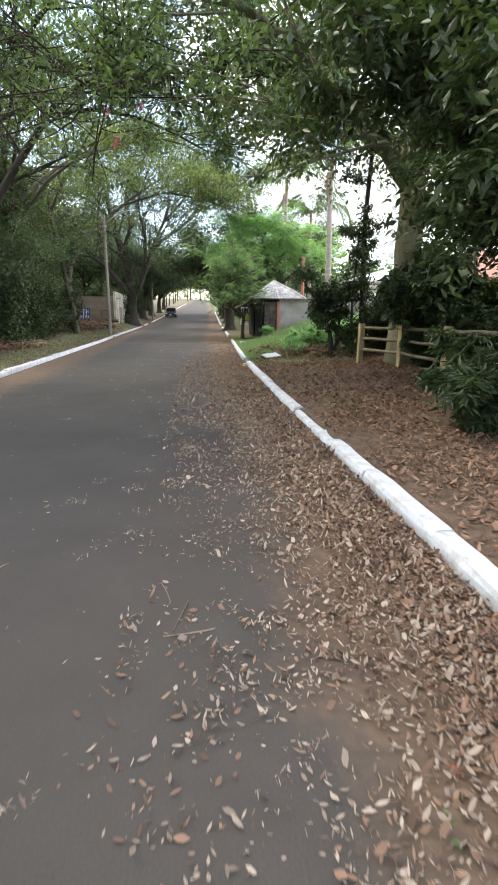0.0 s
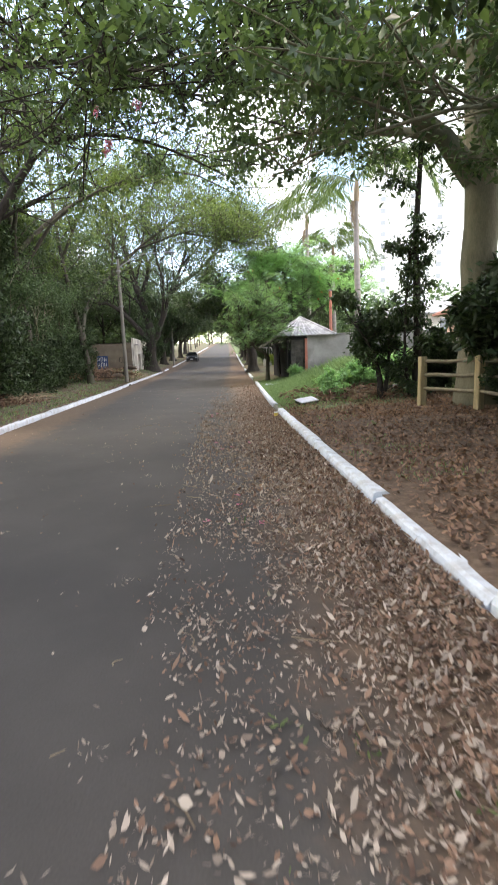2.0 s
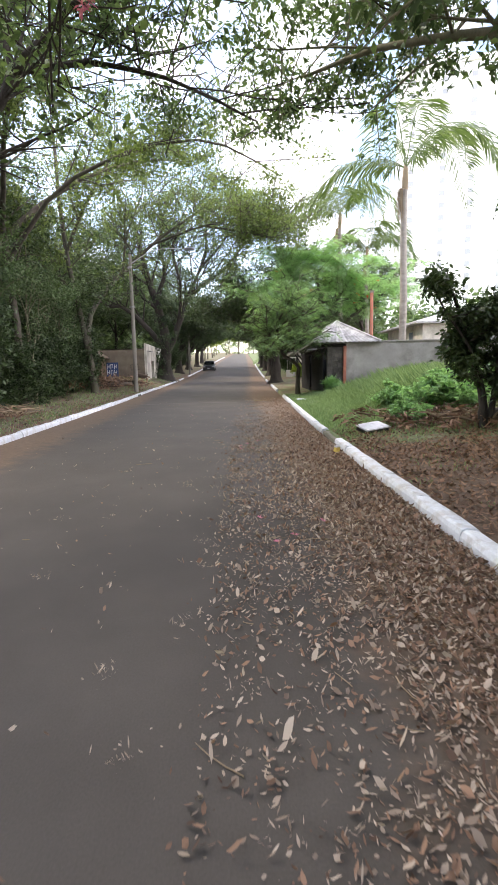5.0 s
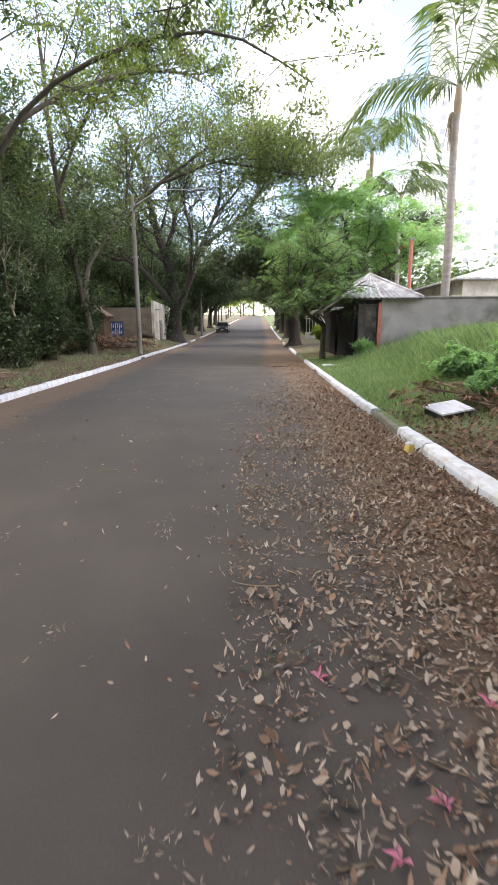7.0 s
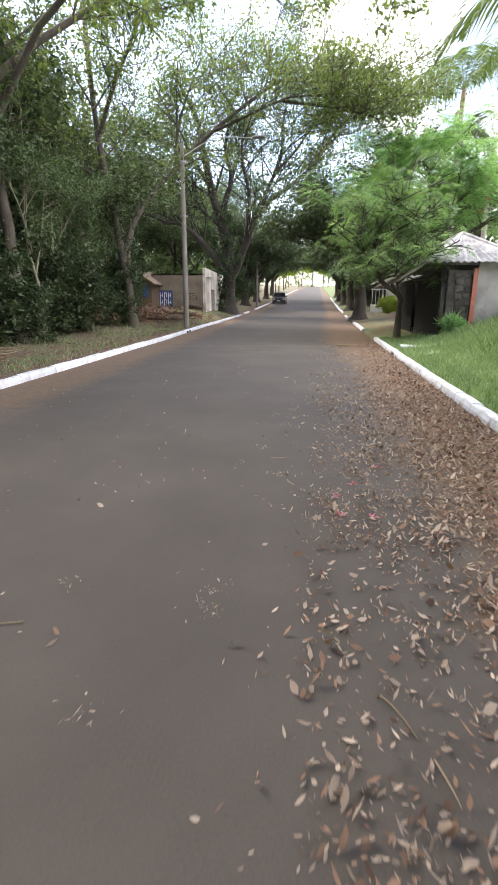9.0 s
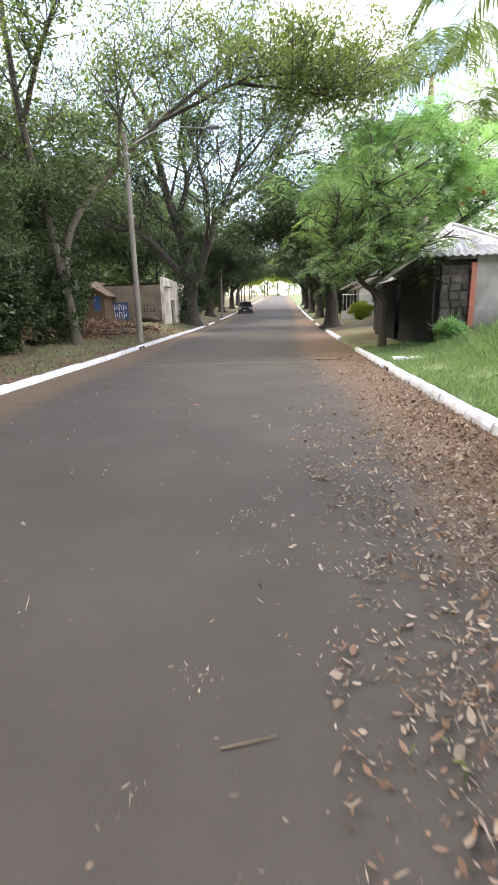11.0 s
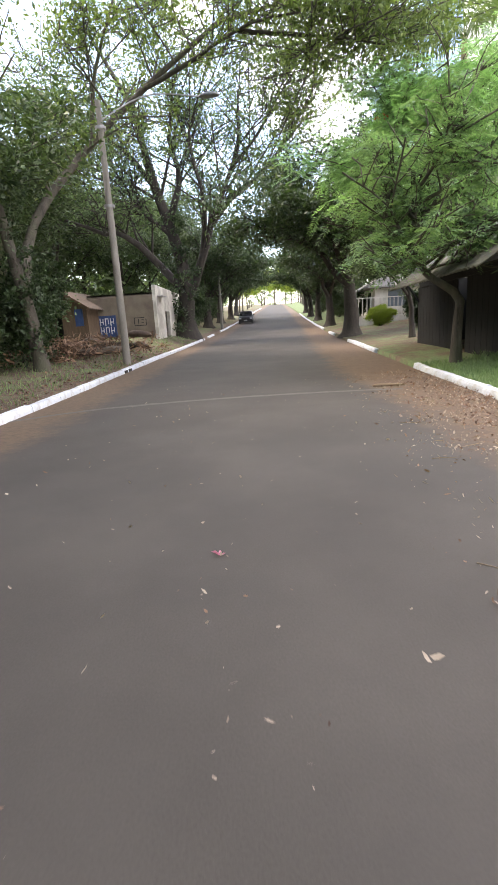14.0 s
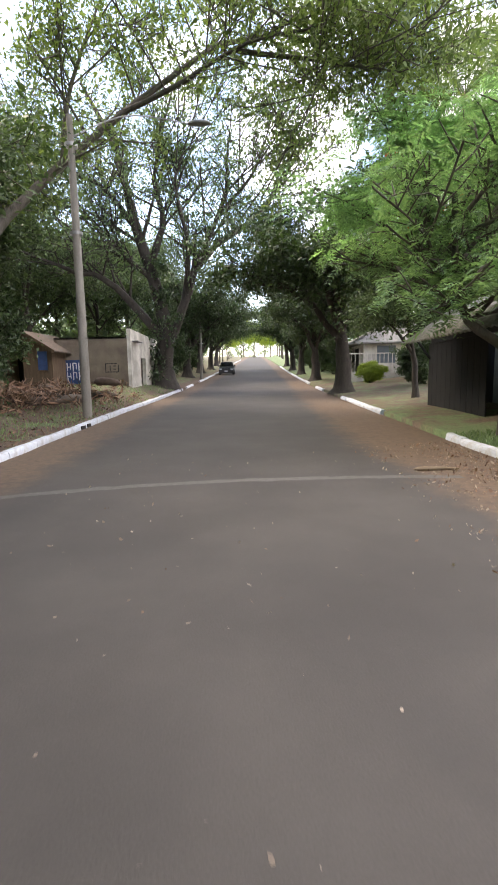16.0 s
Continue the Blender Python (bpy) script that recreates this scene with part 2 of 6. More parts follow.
# panes lightened to faint grey, with glare and sky reflection in the colour
TOWERGLASS = surface("glare_washed_tower_glass", (0.36, 0.37, 0.38), (0.48, 0.49, 0.5), scale=1, rough=0.2, bump=0.0)
CARGLASS = surface("dark_car_glass", (0.008, 0.009, 0.01), (0.02, 0.021, 0.023), scale=1, rough=0.1, bump=0.0)
CARPAINT = surface("dark_car_paint", (0.018, 0.017, 0.02), (0.03, 0.029, 0.033), scale=2, rough=0.3, bump=0.0, metal=0.3)
BLACKPLASTIC = surface("black_plastic", (0.012, 0.012, 0.013), (0.03, 0.03, 0.032), scale=10, rough=0.5, bump=0.1)
LIGHTGLASS = surface("headlight_glass", (0.6, 0.6, 0.62), (0.8, 0.8, 0.82), rough=0.15, bump=0.0)
WHITEPLASTIC = surface("white_plastic", (0.6, 0.61, 0.66), (0.78, 0.79, 0.83), scale=7, rough=0.5, bump=0.1, stain=(0.3, 0.29, 0.3), stain_scale=5)
YELLOWCARD = surface("yellow_carton", (0.55, 0.38, 0.06), (0.75, 0.6, 0.2), scale=8, rough=0.7)
LAMPMETAL = surface("galvanised_lamp", (0.16, 0.16, 0.16), (0.3, 0.3, 0.3), scale=5, rough=0.45, metal=0.6)
DRYLEAF = leaf_material("dry_leaves", (0.055, 0.031, 0.023), (0.32, 0.195, 0.133), 0.1, 0.85, 2.2)
DRYPALE = leaf_material("dry_pale_leaves", (0.155, 0.112, 0.088), (0.5, 0.41, 0.335), 0.1, 0.85, 2.2)


# ---- building helpers ----
PY = [-60, 34, 42, 50, 58, 73, 90, 110, 150, 200, 350, 700]
PZ = [0, 0, 0.12, 0.25, 0.45, 1.0, 1.72, 2.7, 4.6, 6.8, 13.0, 22.0]
RY, RX = [-60, 0, 3, 6, 10, 15, 20, 26, 34, 45, 700], [2.05, 2.03, 1.98, 1.9, 1.82, 1.76, 1.76, 1.87, 2.05, 2.1, 2.1]
LY, LX = [-60, 5, 13, 20, 28, 35, 43, 55, 700], [-4.6, -4.8, -5.05, -5.5, -6.0, -6.45, -6.75, -6.9, -6.9]


def rise(y):
    return np.interp(y, PY, PZ)


def right_edge(y):
    return np.interp(y, RY, RX)


def left_edge(y):
    return np.interp(y, LY, LX)


def ground_z(x, y):
    """Height of the ground beside the road."""
    x, y = np.asarray(x, float), np.asarray(y, float)
    z = rise(y) + 0.1
    dr, dl = np.clip(x - right_edge(y) - 0.3, 0, None), np.clip(left_edge(y) - 0.3 - x, 0, None)
    z = z + np.clip(dr * np.interp(y, [-60, 5, 14, 20, 31, 40, 60, 700], [0.03, 0.03, 0.04, 0.1, 0.12, 0.06, 0.08, 0.05]), 0, 0.8)
    z = z + np.clip(dl * np.interp(y, [-60, 30, 42, 50, 62, 80, 700], [0.02, 0.03, 0.12, 0.3, 0.22, 0.08, 0.05]), 0, 0.65)
    return z + 0.03 * np.sin(x * 1.3 + y * 0.7) * np.clip((dr + dl) / 1.5, 0, 1)


def gz(x, y):
    return float(ground_z(x, y))


def part(name, bm, material, parent=None, label=""):
    me = bpy.data.meshes.new(name)
    bm.to_mesh(me)
    bm.free()
    me.materials.append(material)
    ob = new(name, me)
    ob.parent = parent
    return tagged(ob, label)


def raw(name, verts, faces, material, parent=None, label="", smooth=False):
    """A mesh object from arrays; faces all have the same number of corners."""
    v, fa = np.asarray(verts, np.float32), np.asarray(faces, np.int32)
    me = bpy.data.meshes.new(name)
    me.vertices.add(len(v))
    me.vertices.foreach_set("co", v.ravel())
    me.loops.add(fa.size)
    me.loops.foreach_set("vertex_index", fa.ravel())
    me.polygons.add(len(fa))
    me.polygons.foreach_set("loop_start", np.arange(0, fa.size, fa.shape[1], dtype=np.int32))
    if smooth:
        me.polygons.foreach_set("use_smooth", np.ones(len(fa), bool))
    me.update(calc_edges=True)
    me.materials.append(material)
    ob = new(name, me)
    ob.parent = parent
    return tagged(ob, label)


def thing(name, x, y, z, label, category, group="", kind="", turn=0.0):
    e = new(name)
    e.matrix_world = pose(x, y, z, 0, 0, turn)
    return tagged(e, label, category, group, kind)


def boxed(x0, y0, z0, x1, y1, z1, bevel=0.0):
    bm = bmesh.new()
    bmesh.ops.create_cube(bm, size=1)
    for v in bm.verts:
        v.co = ((x0 + x1) / 2 + v.co.x * (x1 - x0), (y0 + y1) / 2 + v.co.y * (y1 - y0), (z0 + z1) / 2 + v.co.z * (z1 - z0))
    if bevel:
        bmesh.ops.bevel(bm, geom=bm.edges[:], offset=bevel, segments=2, affect="EDGES")
    return bm


def poly(points, faces):
    bm = bmesh.new()
    vs = [bm.verts.new(p) for p in points]
    for fc in faces:
        bm.faces.new([vs[i] for i in fc])
    bmesh.ops.recalc_face_normals(bm, faces=bm.faces[:])
    return bm


def smooth_line(points, n):
    """Points of a smooth curve through the given ones."""
    p = np.asarray(points, float)
    s = np.linspace(0, len(p) - 1, n)
    i = np.clip(s.astype(int), 0, len(p) - 2)
    u = (s - i)[:, None]
    a, b = p[np.clip(i - 1, 0, None)], p[i]
    c, d = p[i + 1], p[np.clip(i + 2, None, len(p) - 1)]
    return 0.5 * (2 * b + (c - a) * u + (2 * a - 5 * b + 4 * c - d) * u ** 2 + (3 * b - a - 3 * c + d) * u ** 3)


def tube(points, radii, sides):
    p, r = np.asarray(points, float), np.asarray(radii, float)
    t = np.gradient(p, axis=0)
    t /= np.linalg.norm(t, axis=1)[:, None] + 1e-9
    ref = np.where(np.abs(t[:, 2:3]) > 0.9, np.array([[1.0, 0, 0]]), np.array([[0, 0, 1.0]]))
    a = np.cross(t, ref)
    a /= np.linalg.norm(a, axis=1)[:, None] + 1e-9
    if len(p) > 1:
        for k in range(1, len(p)):
            a[k] = a[k - 1] - t[k] * (a[k - 1] @ t[k])
            a[k] /= np.linalg.norm(a[k]) + 1e-9
    b = np.cross(t, a)
    an = np.linspace(0, 2 * np.pi, sides, endpoint=False)
    v = p[:, None] + r[:, None, None] * (np.cos(an)[None, :, None] * a[:, None] + np.sin(an)[None, :, None] * b[:, None])
    i, j = np.meshgrid(np.arange(len(p) - 1), np.arange(sides), indexing="ij")
    k = (j + 1) % sides
    f = np.stack([i * sides + j, i * sides + k, (i + 1) * sides + k, (i + 1) * sides + j], -1).reshape(-1, 4)
    return v.reshape(-1, 3), f


def joined(pieces):
    vs, fs, n = [], [], 0
    for v, f in pieces:
        vs.append(v)
        fs.append(f + n)
        n += len(v)
    return np.concatenate(vs), np.concatenate(fs)


def leaf_cloud(rng, centres, spread, per, length, width, droop=0.3, flat=0.75):
    """Folded leaves scattered round twig ends: vertices and triangles."""
    c = np.repeat(np.asarray(centres, float), per, axis=0)
    n = len(c)
    off = rng.normal(size=(n, 3))
    size = np.repeat(rng.uniform(0.4, 1.0, len(centres)), per)[:, None]
    off *= 0.55 * size * np.array([spread, spread, spread * flat])
    base = c + off
    d = rng.normal(size=(n, 3))
    d[:, 2] = d[:, 2] * 0.6 - droop
    d /= np.linalg.norm(d, axis=1)[:, None]
    s = np.cross(d, rng.normal(size=(n, 3)) * 0.7 + np.array([0, 0, 1.0]))
    s /= np.linalg.norm(s, axis=1)[:, None] + 1e-9
    nn = np.cross(s, d)
    L = (length * rng.uniform(0.6, 1.25, n))[:, None]
    W = L * width * rng.uniform(0.7, 1.2, n)[:, None]
    v = np.stack([base, base + d * L * 0.45 + s * W * 0.5 + nn * W * 0.2, base + d * L, base + d * L * 0.45 - s * W * 0.5 + nn * W * 0.2], 1).reshape(-1, 3)
    k = np.arange(n)[:, None] * 4
    f = np.concatenate([k + np.array([0, 1, 2]), k + np.array([0, 2, 3])], 1).reshape(-1, 3)
    return v, f


def spray_cloud(rng, centres, per, length, pairs, leaflet, width, droop=0.2):
    """Feather-shaped leaves in flat layers: a row of paired leaflets each, as quads."""
    c = np.repeat(np.asarray(centres, float), per, axis=0)
    n = len(c)
    c = c + rng.normal(size=(n, 3)) * np.array([0.3, 0.3, 0.12]) * length
    a = rng.uniform(0, 2 * np.pi, n)
    d = np.stack([np.cos(a), np.sin(a), rng.normal(size=n) * 0.25 - droop], 1)
    d /= np.linalg.norm(d, axis=1)[:, None]
    up = np.stack([rng.normal(size=n) * 0.3, rng.normal(size=n) * 0.3, np.ones(n)], 1)
    s = np.cross(d, up)
    s /= np.linalg.norm(s, axis=1)[:, None] + 1e-9
    L = length * rng.uniform(0.6, 1.2, n)
    out = []
    for k in range(pairs):
        q = (k + 1) / pairs
        bow = np.array([0, 0, -0.25]) * (q * q * L)[:, None]
        p = c + d * (q * L)[:, None] + bow
        for sg in (1, -1):
            e = s * sg * 0.9 + d * 0.45 + rng.normal(size=(n, 3)) * 0.12
            l2 = (leaflet * (0.55 + 0.45 * math.sin(math.pi * min(q, 0.95))) * rng.uniform(0.8, 1.2, n))[:, None]
            w2 = d * l2 * width * 0.5
            m = p + e * l2 * 0.5
            out.append(np.stack([p, m + w2, p + e * l2 + np.array([0, 0, -0.15]) * l2, m - w2], 1))
    v = np.stack(out, 1).reshape(-1, 3)
    return v, np.arange(len(v)).reshape(-1, 4)


def branches(rng, line, r, n_side, side, lift, start=0.35, twigs=3, wood=1.0):
    """Side branches and twigs along a limb: tubes and twig ends."""
    out, tips = [], [line[-1]]
    for q in np.linspace(start, 1.0, n_side):
        i = int(q * (len(line) - 1))
        p, t = line[i], line[i] - line[max(i - 1, 0)]
        t = t / (np.linalg.norm(t) + 1e-9)
        h = rng.normal(size=3)
        h[2] = abs(h[2]) * 0.4 + lift
        d = t * 0.6 + h / np.linalg.norm(h)
        d /= np.linalg.norm(d)
        ln = side * rng.uniform(0.55, 1.2)
        bend = rng.normal(size=3) * 0.18
        pts = smooth_line([p, p + d * ln * 0.4 + bend * ln * 0.5, p + d * ln * 0.75 + bend * ln + np.array([0, 0, -0.02 * ln]), p + d * ln + bend * ln * 1.4], 7)
        r0 = max(0.4 * r[i], 0.02)
        out.append(tube(pts, np.linspace(r0, 0.012 * wood, 7), 5))
        tips += [pts[-1], pts[4]]
        for m in range(twigs):
            k = rng.integers(2, 6)
            e = rng.normal(size=3)
            e[2] = e[2] * 0.5 + lift * 0.6
            e = e / np.linalg.norm(e) + d * 0.4
            l2 = ln * rng.uniform(0.3, 0.6)
            tw = smooth_line([pts[k], pts[k] + e * l2 * 0.5 + rng.normal(size=3) * 0.08 * l2, pts[k] + e * l2], 4)
            out.append(tube(tw, np.linspace(max(r0 * 0.45, 0.012 * wood), 0.006 * wood, 4), 4))
            tips += [tw[-1], tw[2]]
    return out, tips


def tree(name, label, limbs, bark, leaf, seed, per=40, spread=0.55, length=0.13, width=0.5, n_side=7, side=2.2, lift=0.25, droop=0.3, twigs=3, start=0.35, category="tree", group="", trunk_start=0.6, thin=1.0, flare=0.0, wood=1.0, spray=None):
    """A tree from a trunk (first line) and limbs, each a list of points with two radii."""
    rng = np.random.default_rng(seed)
    x, y, z = limbs[0][0][0]
    root = thing(name, x, y, z, label, category, group)
    off = np.array([x, y, z])
    tips = []
    for k, (pts, r0, r1) in enumerate(limbs):
        line = smooth_line(np.asarray(pts, float) - off, 14 if k == 0 else 11)
        line[1:-1] += rng.normal(size=(len(line) - 2, 3)) * min(r0 * 0.18, 0.06) * (1 if k else 0.35)
        rad = np.linspace(r0, r1, len(line))
        if k == 0:
            rad[0] *= 1.25 + flare
            rad[1] *= 1.05 + flare * 0.3
            line[0] -= np.array([0, 0, 0.15])
        rad *= rng.uniform(0.94, 1.06, len(line)) if k else rng.uniform(0.985, 1.015, len(line))
        own, t = branches(rng, line, rad, n_side if k else max(3, n_side // 2), side, lift, start if k else trunk_start, twigs, wood)
        tips += t
        v, f = joined([tube(line, rad, 12 if k == 0 else 8)] + own)
        raw("trunk" if k == 0 else "limb", v, f, bark, root, smooth=True)
    tips = np.array(tips)
    if thin < 1:
        tips = tips[rng.random(len(tips)) < thin]
    v, f = spray_cloud(rng, tips, *spray) if spray else leaf_cloud(rng, tips, spread, per, length, width, droop)
    raw("crown", v, f, leaf, root)
    return root


# ---- road, ground and kerbs ----
ys = np.concatenate([np.arange(-30, 60, 0.5), np.arange(60, 200, 4), np.arange(200, 601, 25)])
rows = []
for y in ys:
    a, b = left_edge(y) - 0.02, right_edge(y) + 0.02
    rows.append([(a + (b - a) * q, y, rise(y)) for q in np.linspace(0, 1, 9)])
grid = np.array(rows)
nx = grid.shape[1]
ii, jj = np.meshgrid(np.arange(len(ys) - 1), np.arange(nx - 1), indexing="ij")
quads = np.stack([ii * nx + jj, ii * nx + jj + 1, (ii + 1) * nx + jj + 1, (ii + 1) * nx + jj], -1).reshape(-1, 4)
road = raw("road", grid.reshape(-1, 3), quads, ASPHALT, smooth=True)
uvl = road.data.uv_layers.new(name="gutter")
co = grid.reshape(-1, 3)[quads.ravel()]
uvl.data.foreach_set("uv", np.stack([right_edge(co[:, 1]) - co[:, 0] - np.interp(co[:, 1], [18, 28, 35, 48, 70], [0, 0.25, 0.9, 0.8, 0.3]), co[:, 0] - left_edge(co[:, 1])], 1).astype(np.float32).ravel())
tagged(road, "worn grey asphalt street with soil along the gutters", "road", kind="structure")

cols_r = [0.1, 0.115, 0.3, 0.6, 1.0, 1.5, 2.0, 2.6, 3.3, 4, 5, 6, 8, 10, 13, 17, 25, 50, 120, 300]
gx, gy, gzs = [], [], []
for y in ys:
    r, l = float(right_edge(y)), float(left_edge(y))
    xs = [l - c for c in reversed(cols_r)] + [l + 1, r - 1] + [r + c for c in cols_r]
    for x in xs:
        inside = l - 0.105 < x < r + 0.105
        gx.append(x), gy.append(y), gzs.append(rise(y) - 0.08 if inside else gz(x, y))
nx = 2 * len(cols_r) + 2
ii, jj = np.meshgrid(np.arange(len(ys) - 1), np.arange(nx - 1), indexing="ij")
quads = np.stack([ii * nx + jj, ii * nx + jj + 1, (ii + 1) * nx + jj + 1, (ii + 1) * nx + jj], -1).reshape(-1, 4)
gx, gy = np.array(gx), np.array(gy)
ground = raw("ground", np.stack([gx, gy, gzs], 1), quads, EARTH, smooth=True)
grassy = np.where(gx > 0, np.interp(gy, [15, 18.5, 34, 37, 60, 80], [0.05, 0.95, 0.95, 0.45, 0.4, 0.7]), np.interp(gy, [0, 12, 60], [0.4, 0.36, 0.45]))
grassy = np.where((gx < 0) & (left_edge(gy) - gx < 0.7), 0.25, grassy)
at = ground.data.attributes.new("grassy", "FLOAT", "POINT")
at.data.foreach_set("value", grassy.astype(np.float32))
tagged(ground, "bare brown earth and short grass beside the street", "ground", kind="structure")


def stone_mesh(name, seed, length, w=0.2, h=0.26):
    """One kerb stone along y, its top at zero, its road face at x = 0."""
    rng = np.random.default_rng(seed)
    n = 5
    prof = np.array([[0.0, -h], [0.004, -0.06], [0.022, -0.014], [0.05, 0.0], [w - 0.05, 0.0], [w - 0.015, -0.02], [w, -0.07], [w, -h]])
    v = []
    for k in range(n):
        q = prof + rng.normal(size=prof.shape) * np.array([0.004, 0.004])
        yy = -length / 2 + length * k / (n - 1)
        if k in (0, n - 1):
            q[1:-1] += np.array([w / 2, -0.05]) * 0.1 - q[1:-1] * 0.03
        v += [(a, yy, b) for a, b in q]
    m = len(prof)
    me = bpy.data.meshes.new(name)
    fs = [(k * m + i, k * m + i + 1, (k + 1) * m + i + 1, (k + 1) * m + i) for k in range(n - 1) for i in range(m - 1)]
    fs += [tuple(range(m))[::-1], tuple((n - 1) * m + i for i in range(m))]
    me.from_pydata(v, [], fs)
    me.update()
    return me


def kerb(name, label, edge, runs, side, mossy=()):
    root = thing(name, 0, 0, 0, label, "kerb", kind="structure")
    rng = np.random.default_rng(len(name) * 7 + side)
    kinds = {}
    for y0, y1, ln in runs:
        y = y0
        while y < y1 - 0.1:
            here = min(ln * rng.uniform(0.93, 1.07), y1 - y)
            dirty = any(a <= y + here / 2 <= b for a, b in mossy)
            key = (ln, dirty, int(rng.integers(0, 4)))
            if key not in kinds:
                kinds[key] = stone_mesh("kerb_stone", len(kinds) + 3, ln)
                kinds[key].materials.append(MOSSY if dirty else PAINT)
            ob = new("kerb_stone", kinds[key])
            ob.parent = root
            yc = y + here / 2
            dx = float(edge(yc + 0.3) - edge(yc - 0.3)) / 0.6
            slope = float(rise(yc + 1) - rise(yc - 1)) / 2
            top = float(rise(yc)) + 0.135 + rng.normal() * 0.006 - (0.035 if dirty else 0) - (0.045 if side > 0 and 5.7 < yc < 8.0 else 0)
            turn = -math.atan(dx) + rng.normal() * 0.006
            flip = 0 if side > 0 else math.pi
            ob.matrix_local = Matrix.LocRotScale((float(edge(yc)) + side * rng.normal() * 0.008, yc, top), Euler((math.atan(slope) * (1 if side > 0 else -1), rng.normal() * 0.015, turn + flip)), (1, (here - 0.012) / ln, 1))
            y += here
    return root


kerb("kerb_right", "whitewashed concrete kerb stones, chipped and partly sunken", right_edge, [(-6.3, 5.7, 1.5), (5.7, 8.0, 1.15), (8.0, 17.3, 1.2), (17.3, 19.0, 0.85), (19.0, 24.5, 0.9), (24.5, 35.1, 0.8), (40.6, 48.4, 1.3), (55.0, 58.4, 1.1), (63, 110, 4.0)], 1, [(17.3, 19.0)])
kerb("kerb_left", "whitewashed concrete kerb stones along the wooded verge", left_edge, [(-3.0, 58.4, 1.4), (60.5, 64.0, 1.2), (69, 190, 4.0)], -1)

# pale seam across the asphalt
pts = np.array([(-6.2, 29.6), (-5.0, 30.5), (-3.0, 31.15), (-0.8, 31.4), (0.9, 31.35)])
line = smooth_line(np.c_[pts, np.full(5, 0.004)], 40)
line[:, 1] += np.random.default_rng(4).normal(size=40) * 0.012
wd = 0.08 + np.random.default_rng(5).random(40) * 0.03
seam_v = np.concatenate([line + np.c_[np.zeros(40), wd, np.zeros(40)], line - np.c_[np.zeros(40), wd, np.zeros(40)]])
k = np.arange(39)
tagged(raw("seam", seam_v, np.stack([k + 40, k + 41, k + 1, k], 1), SEAM), "pale filled seam across the asphalt", "road seam", kind="structure")


# ---- trees on the right-hand side ----
tree("shade_tree", "tall shade tree with a thick smooth olive-grey trunk behind the fence",
     [([(6.55, 15.0, 0.25), (6.5, 15.0, 3), (6.4, 15.0, 6), (6.35, 15.2, 9), (6.6, 15.5, 13.5)], 0.5, 0.18),
      ([(6.25, 15.0, 5.5), (5.4, 14.8, 6.3), (4.3, 14.3, 7.0), (2.6, 13.6, 8.0), (0.5, 13, 8.8), (-2, 12, 9.2)], 0.27, 0.04),
      ([(6.4, 15, 7.6), (5.4, 12, 8.8), (3, 8, 9.3), (0.8, 4.5, 9)], 0.24, 0.04),
      ([(6.4, 15.3, 8.4), (4.5, 17.5, 9.6), (2.4, 20.5, 10.6)], 0.2, 0.04),
      ([(7.4, 12.2, 5.6), (5.6, 11.6, 5.5), (4.2, 11.2, 5.3), (2.2, 10.6, 4.6)], 0.06, 0.02),
      ([(6.3, 15.1, 6.2), (5, 16.6, 7.2), (3, 18.4, 8.0), (1.4, 19.8, 8.2)], 0.15, 0.03),
      ([(6.5, 15.2, 8.0), (9, 16, 10), (11, 17, 11)], 0.2, 0.04),
      ([(6.5, 15.2, 9.0), (7.6, 11, 10.5), (7.5, 6, 10.5)], 0.2, 0.04),
      ([(7.6, 10.6, 9.4), (7.5, 11.2, 7.8), (7.45, 12.1, 5.7)], 0.08, 0.05)],
     BARK_PALE, LEAF_MID, 11, wood=1.4, per=52, spread=0.62, length=0.18, width=0.46, n_side=18, side=2.8, thin=0.58, lift=0.1, twigs=5, droop=0.6, trunk_start=0.6)

tree("overhanging_tree", "dark leafy tree hanging over the fence and verge",
     [([(5.9, 6.2, 0.15), (5.8, 6.3, 1.6), (5.5, 6.4, 3.2), (5.2, 6.4, 5.2)], 0.16, 0.06),
      ([(5.7, 6.3, 2.4), (4.6, 6.0, 3.3), (3.5, 5.9, 3.9), (2.6, 6.2, 4.2)], 0.09, 0.02),
      ([(5.6, 6.3, 2.0), (4.8, 5.4, 2.5), (4.2, 5.0, 2.7)], 0.07, 0.02),
      ([(5.5, 6.4, 3.4), (4.3, 6.9, 4.7), (3.2, 7.2, 5.5)], 0.09, 0.02),
      ([(5.6, 6.4, 3.4), (4.8, 4.6, 4.4), (3.8, 3.6, 5.0)], 0.09, 0.02)],
     BARK_DARK, LEAF_DARK, 12, per=70, spread=0.5, length=0.16, width=0.42, n_side=13, side=1.3, lift=0.0, twigs=4, droop=0.6)

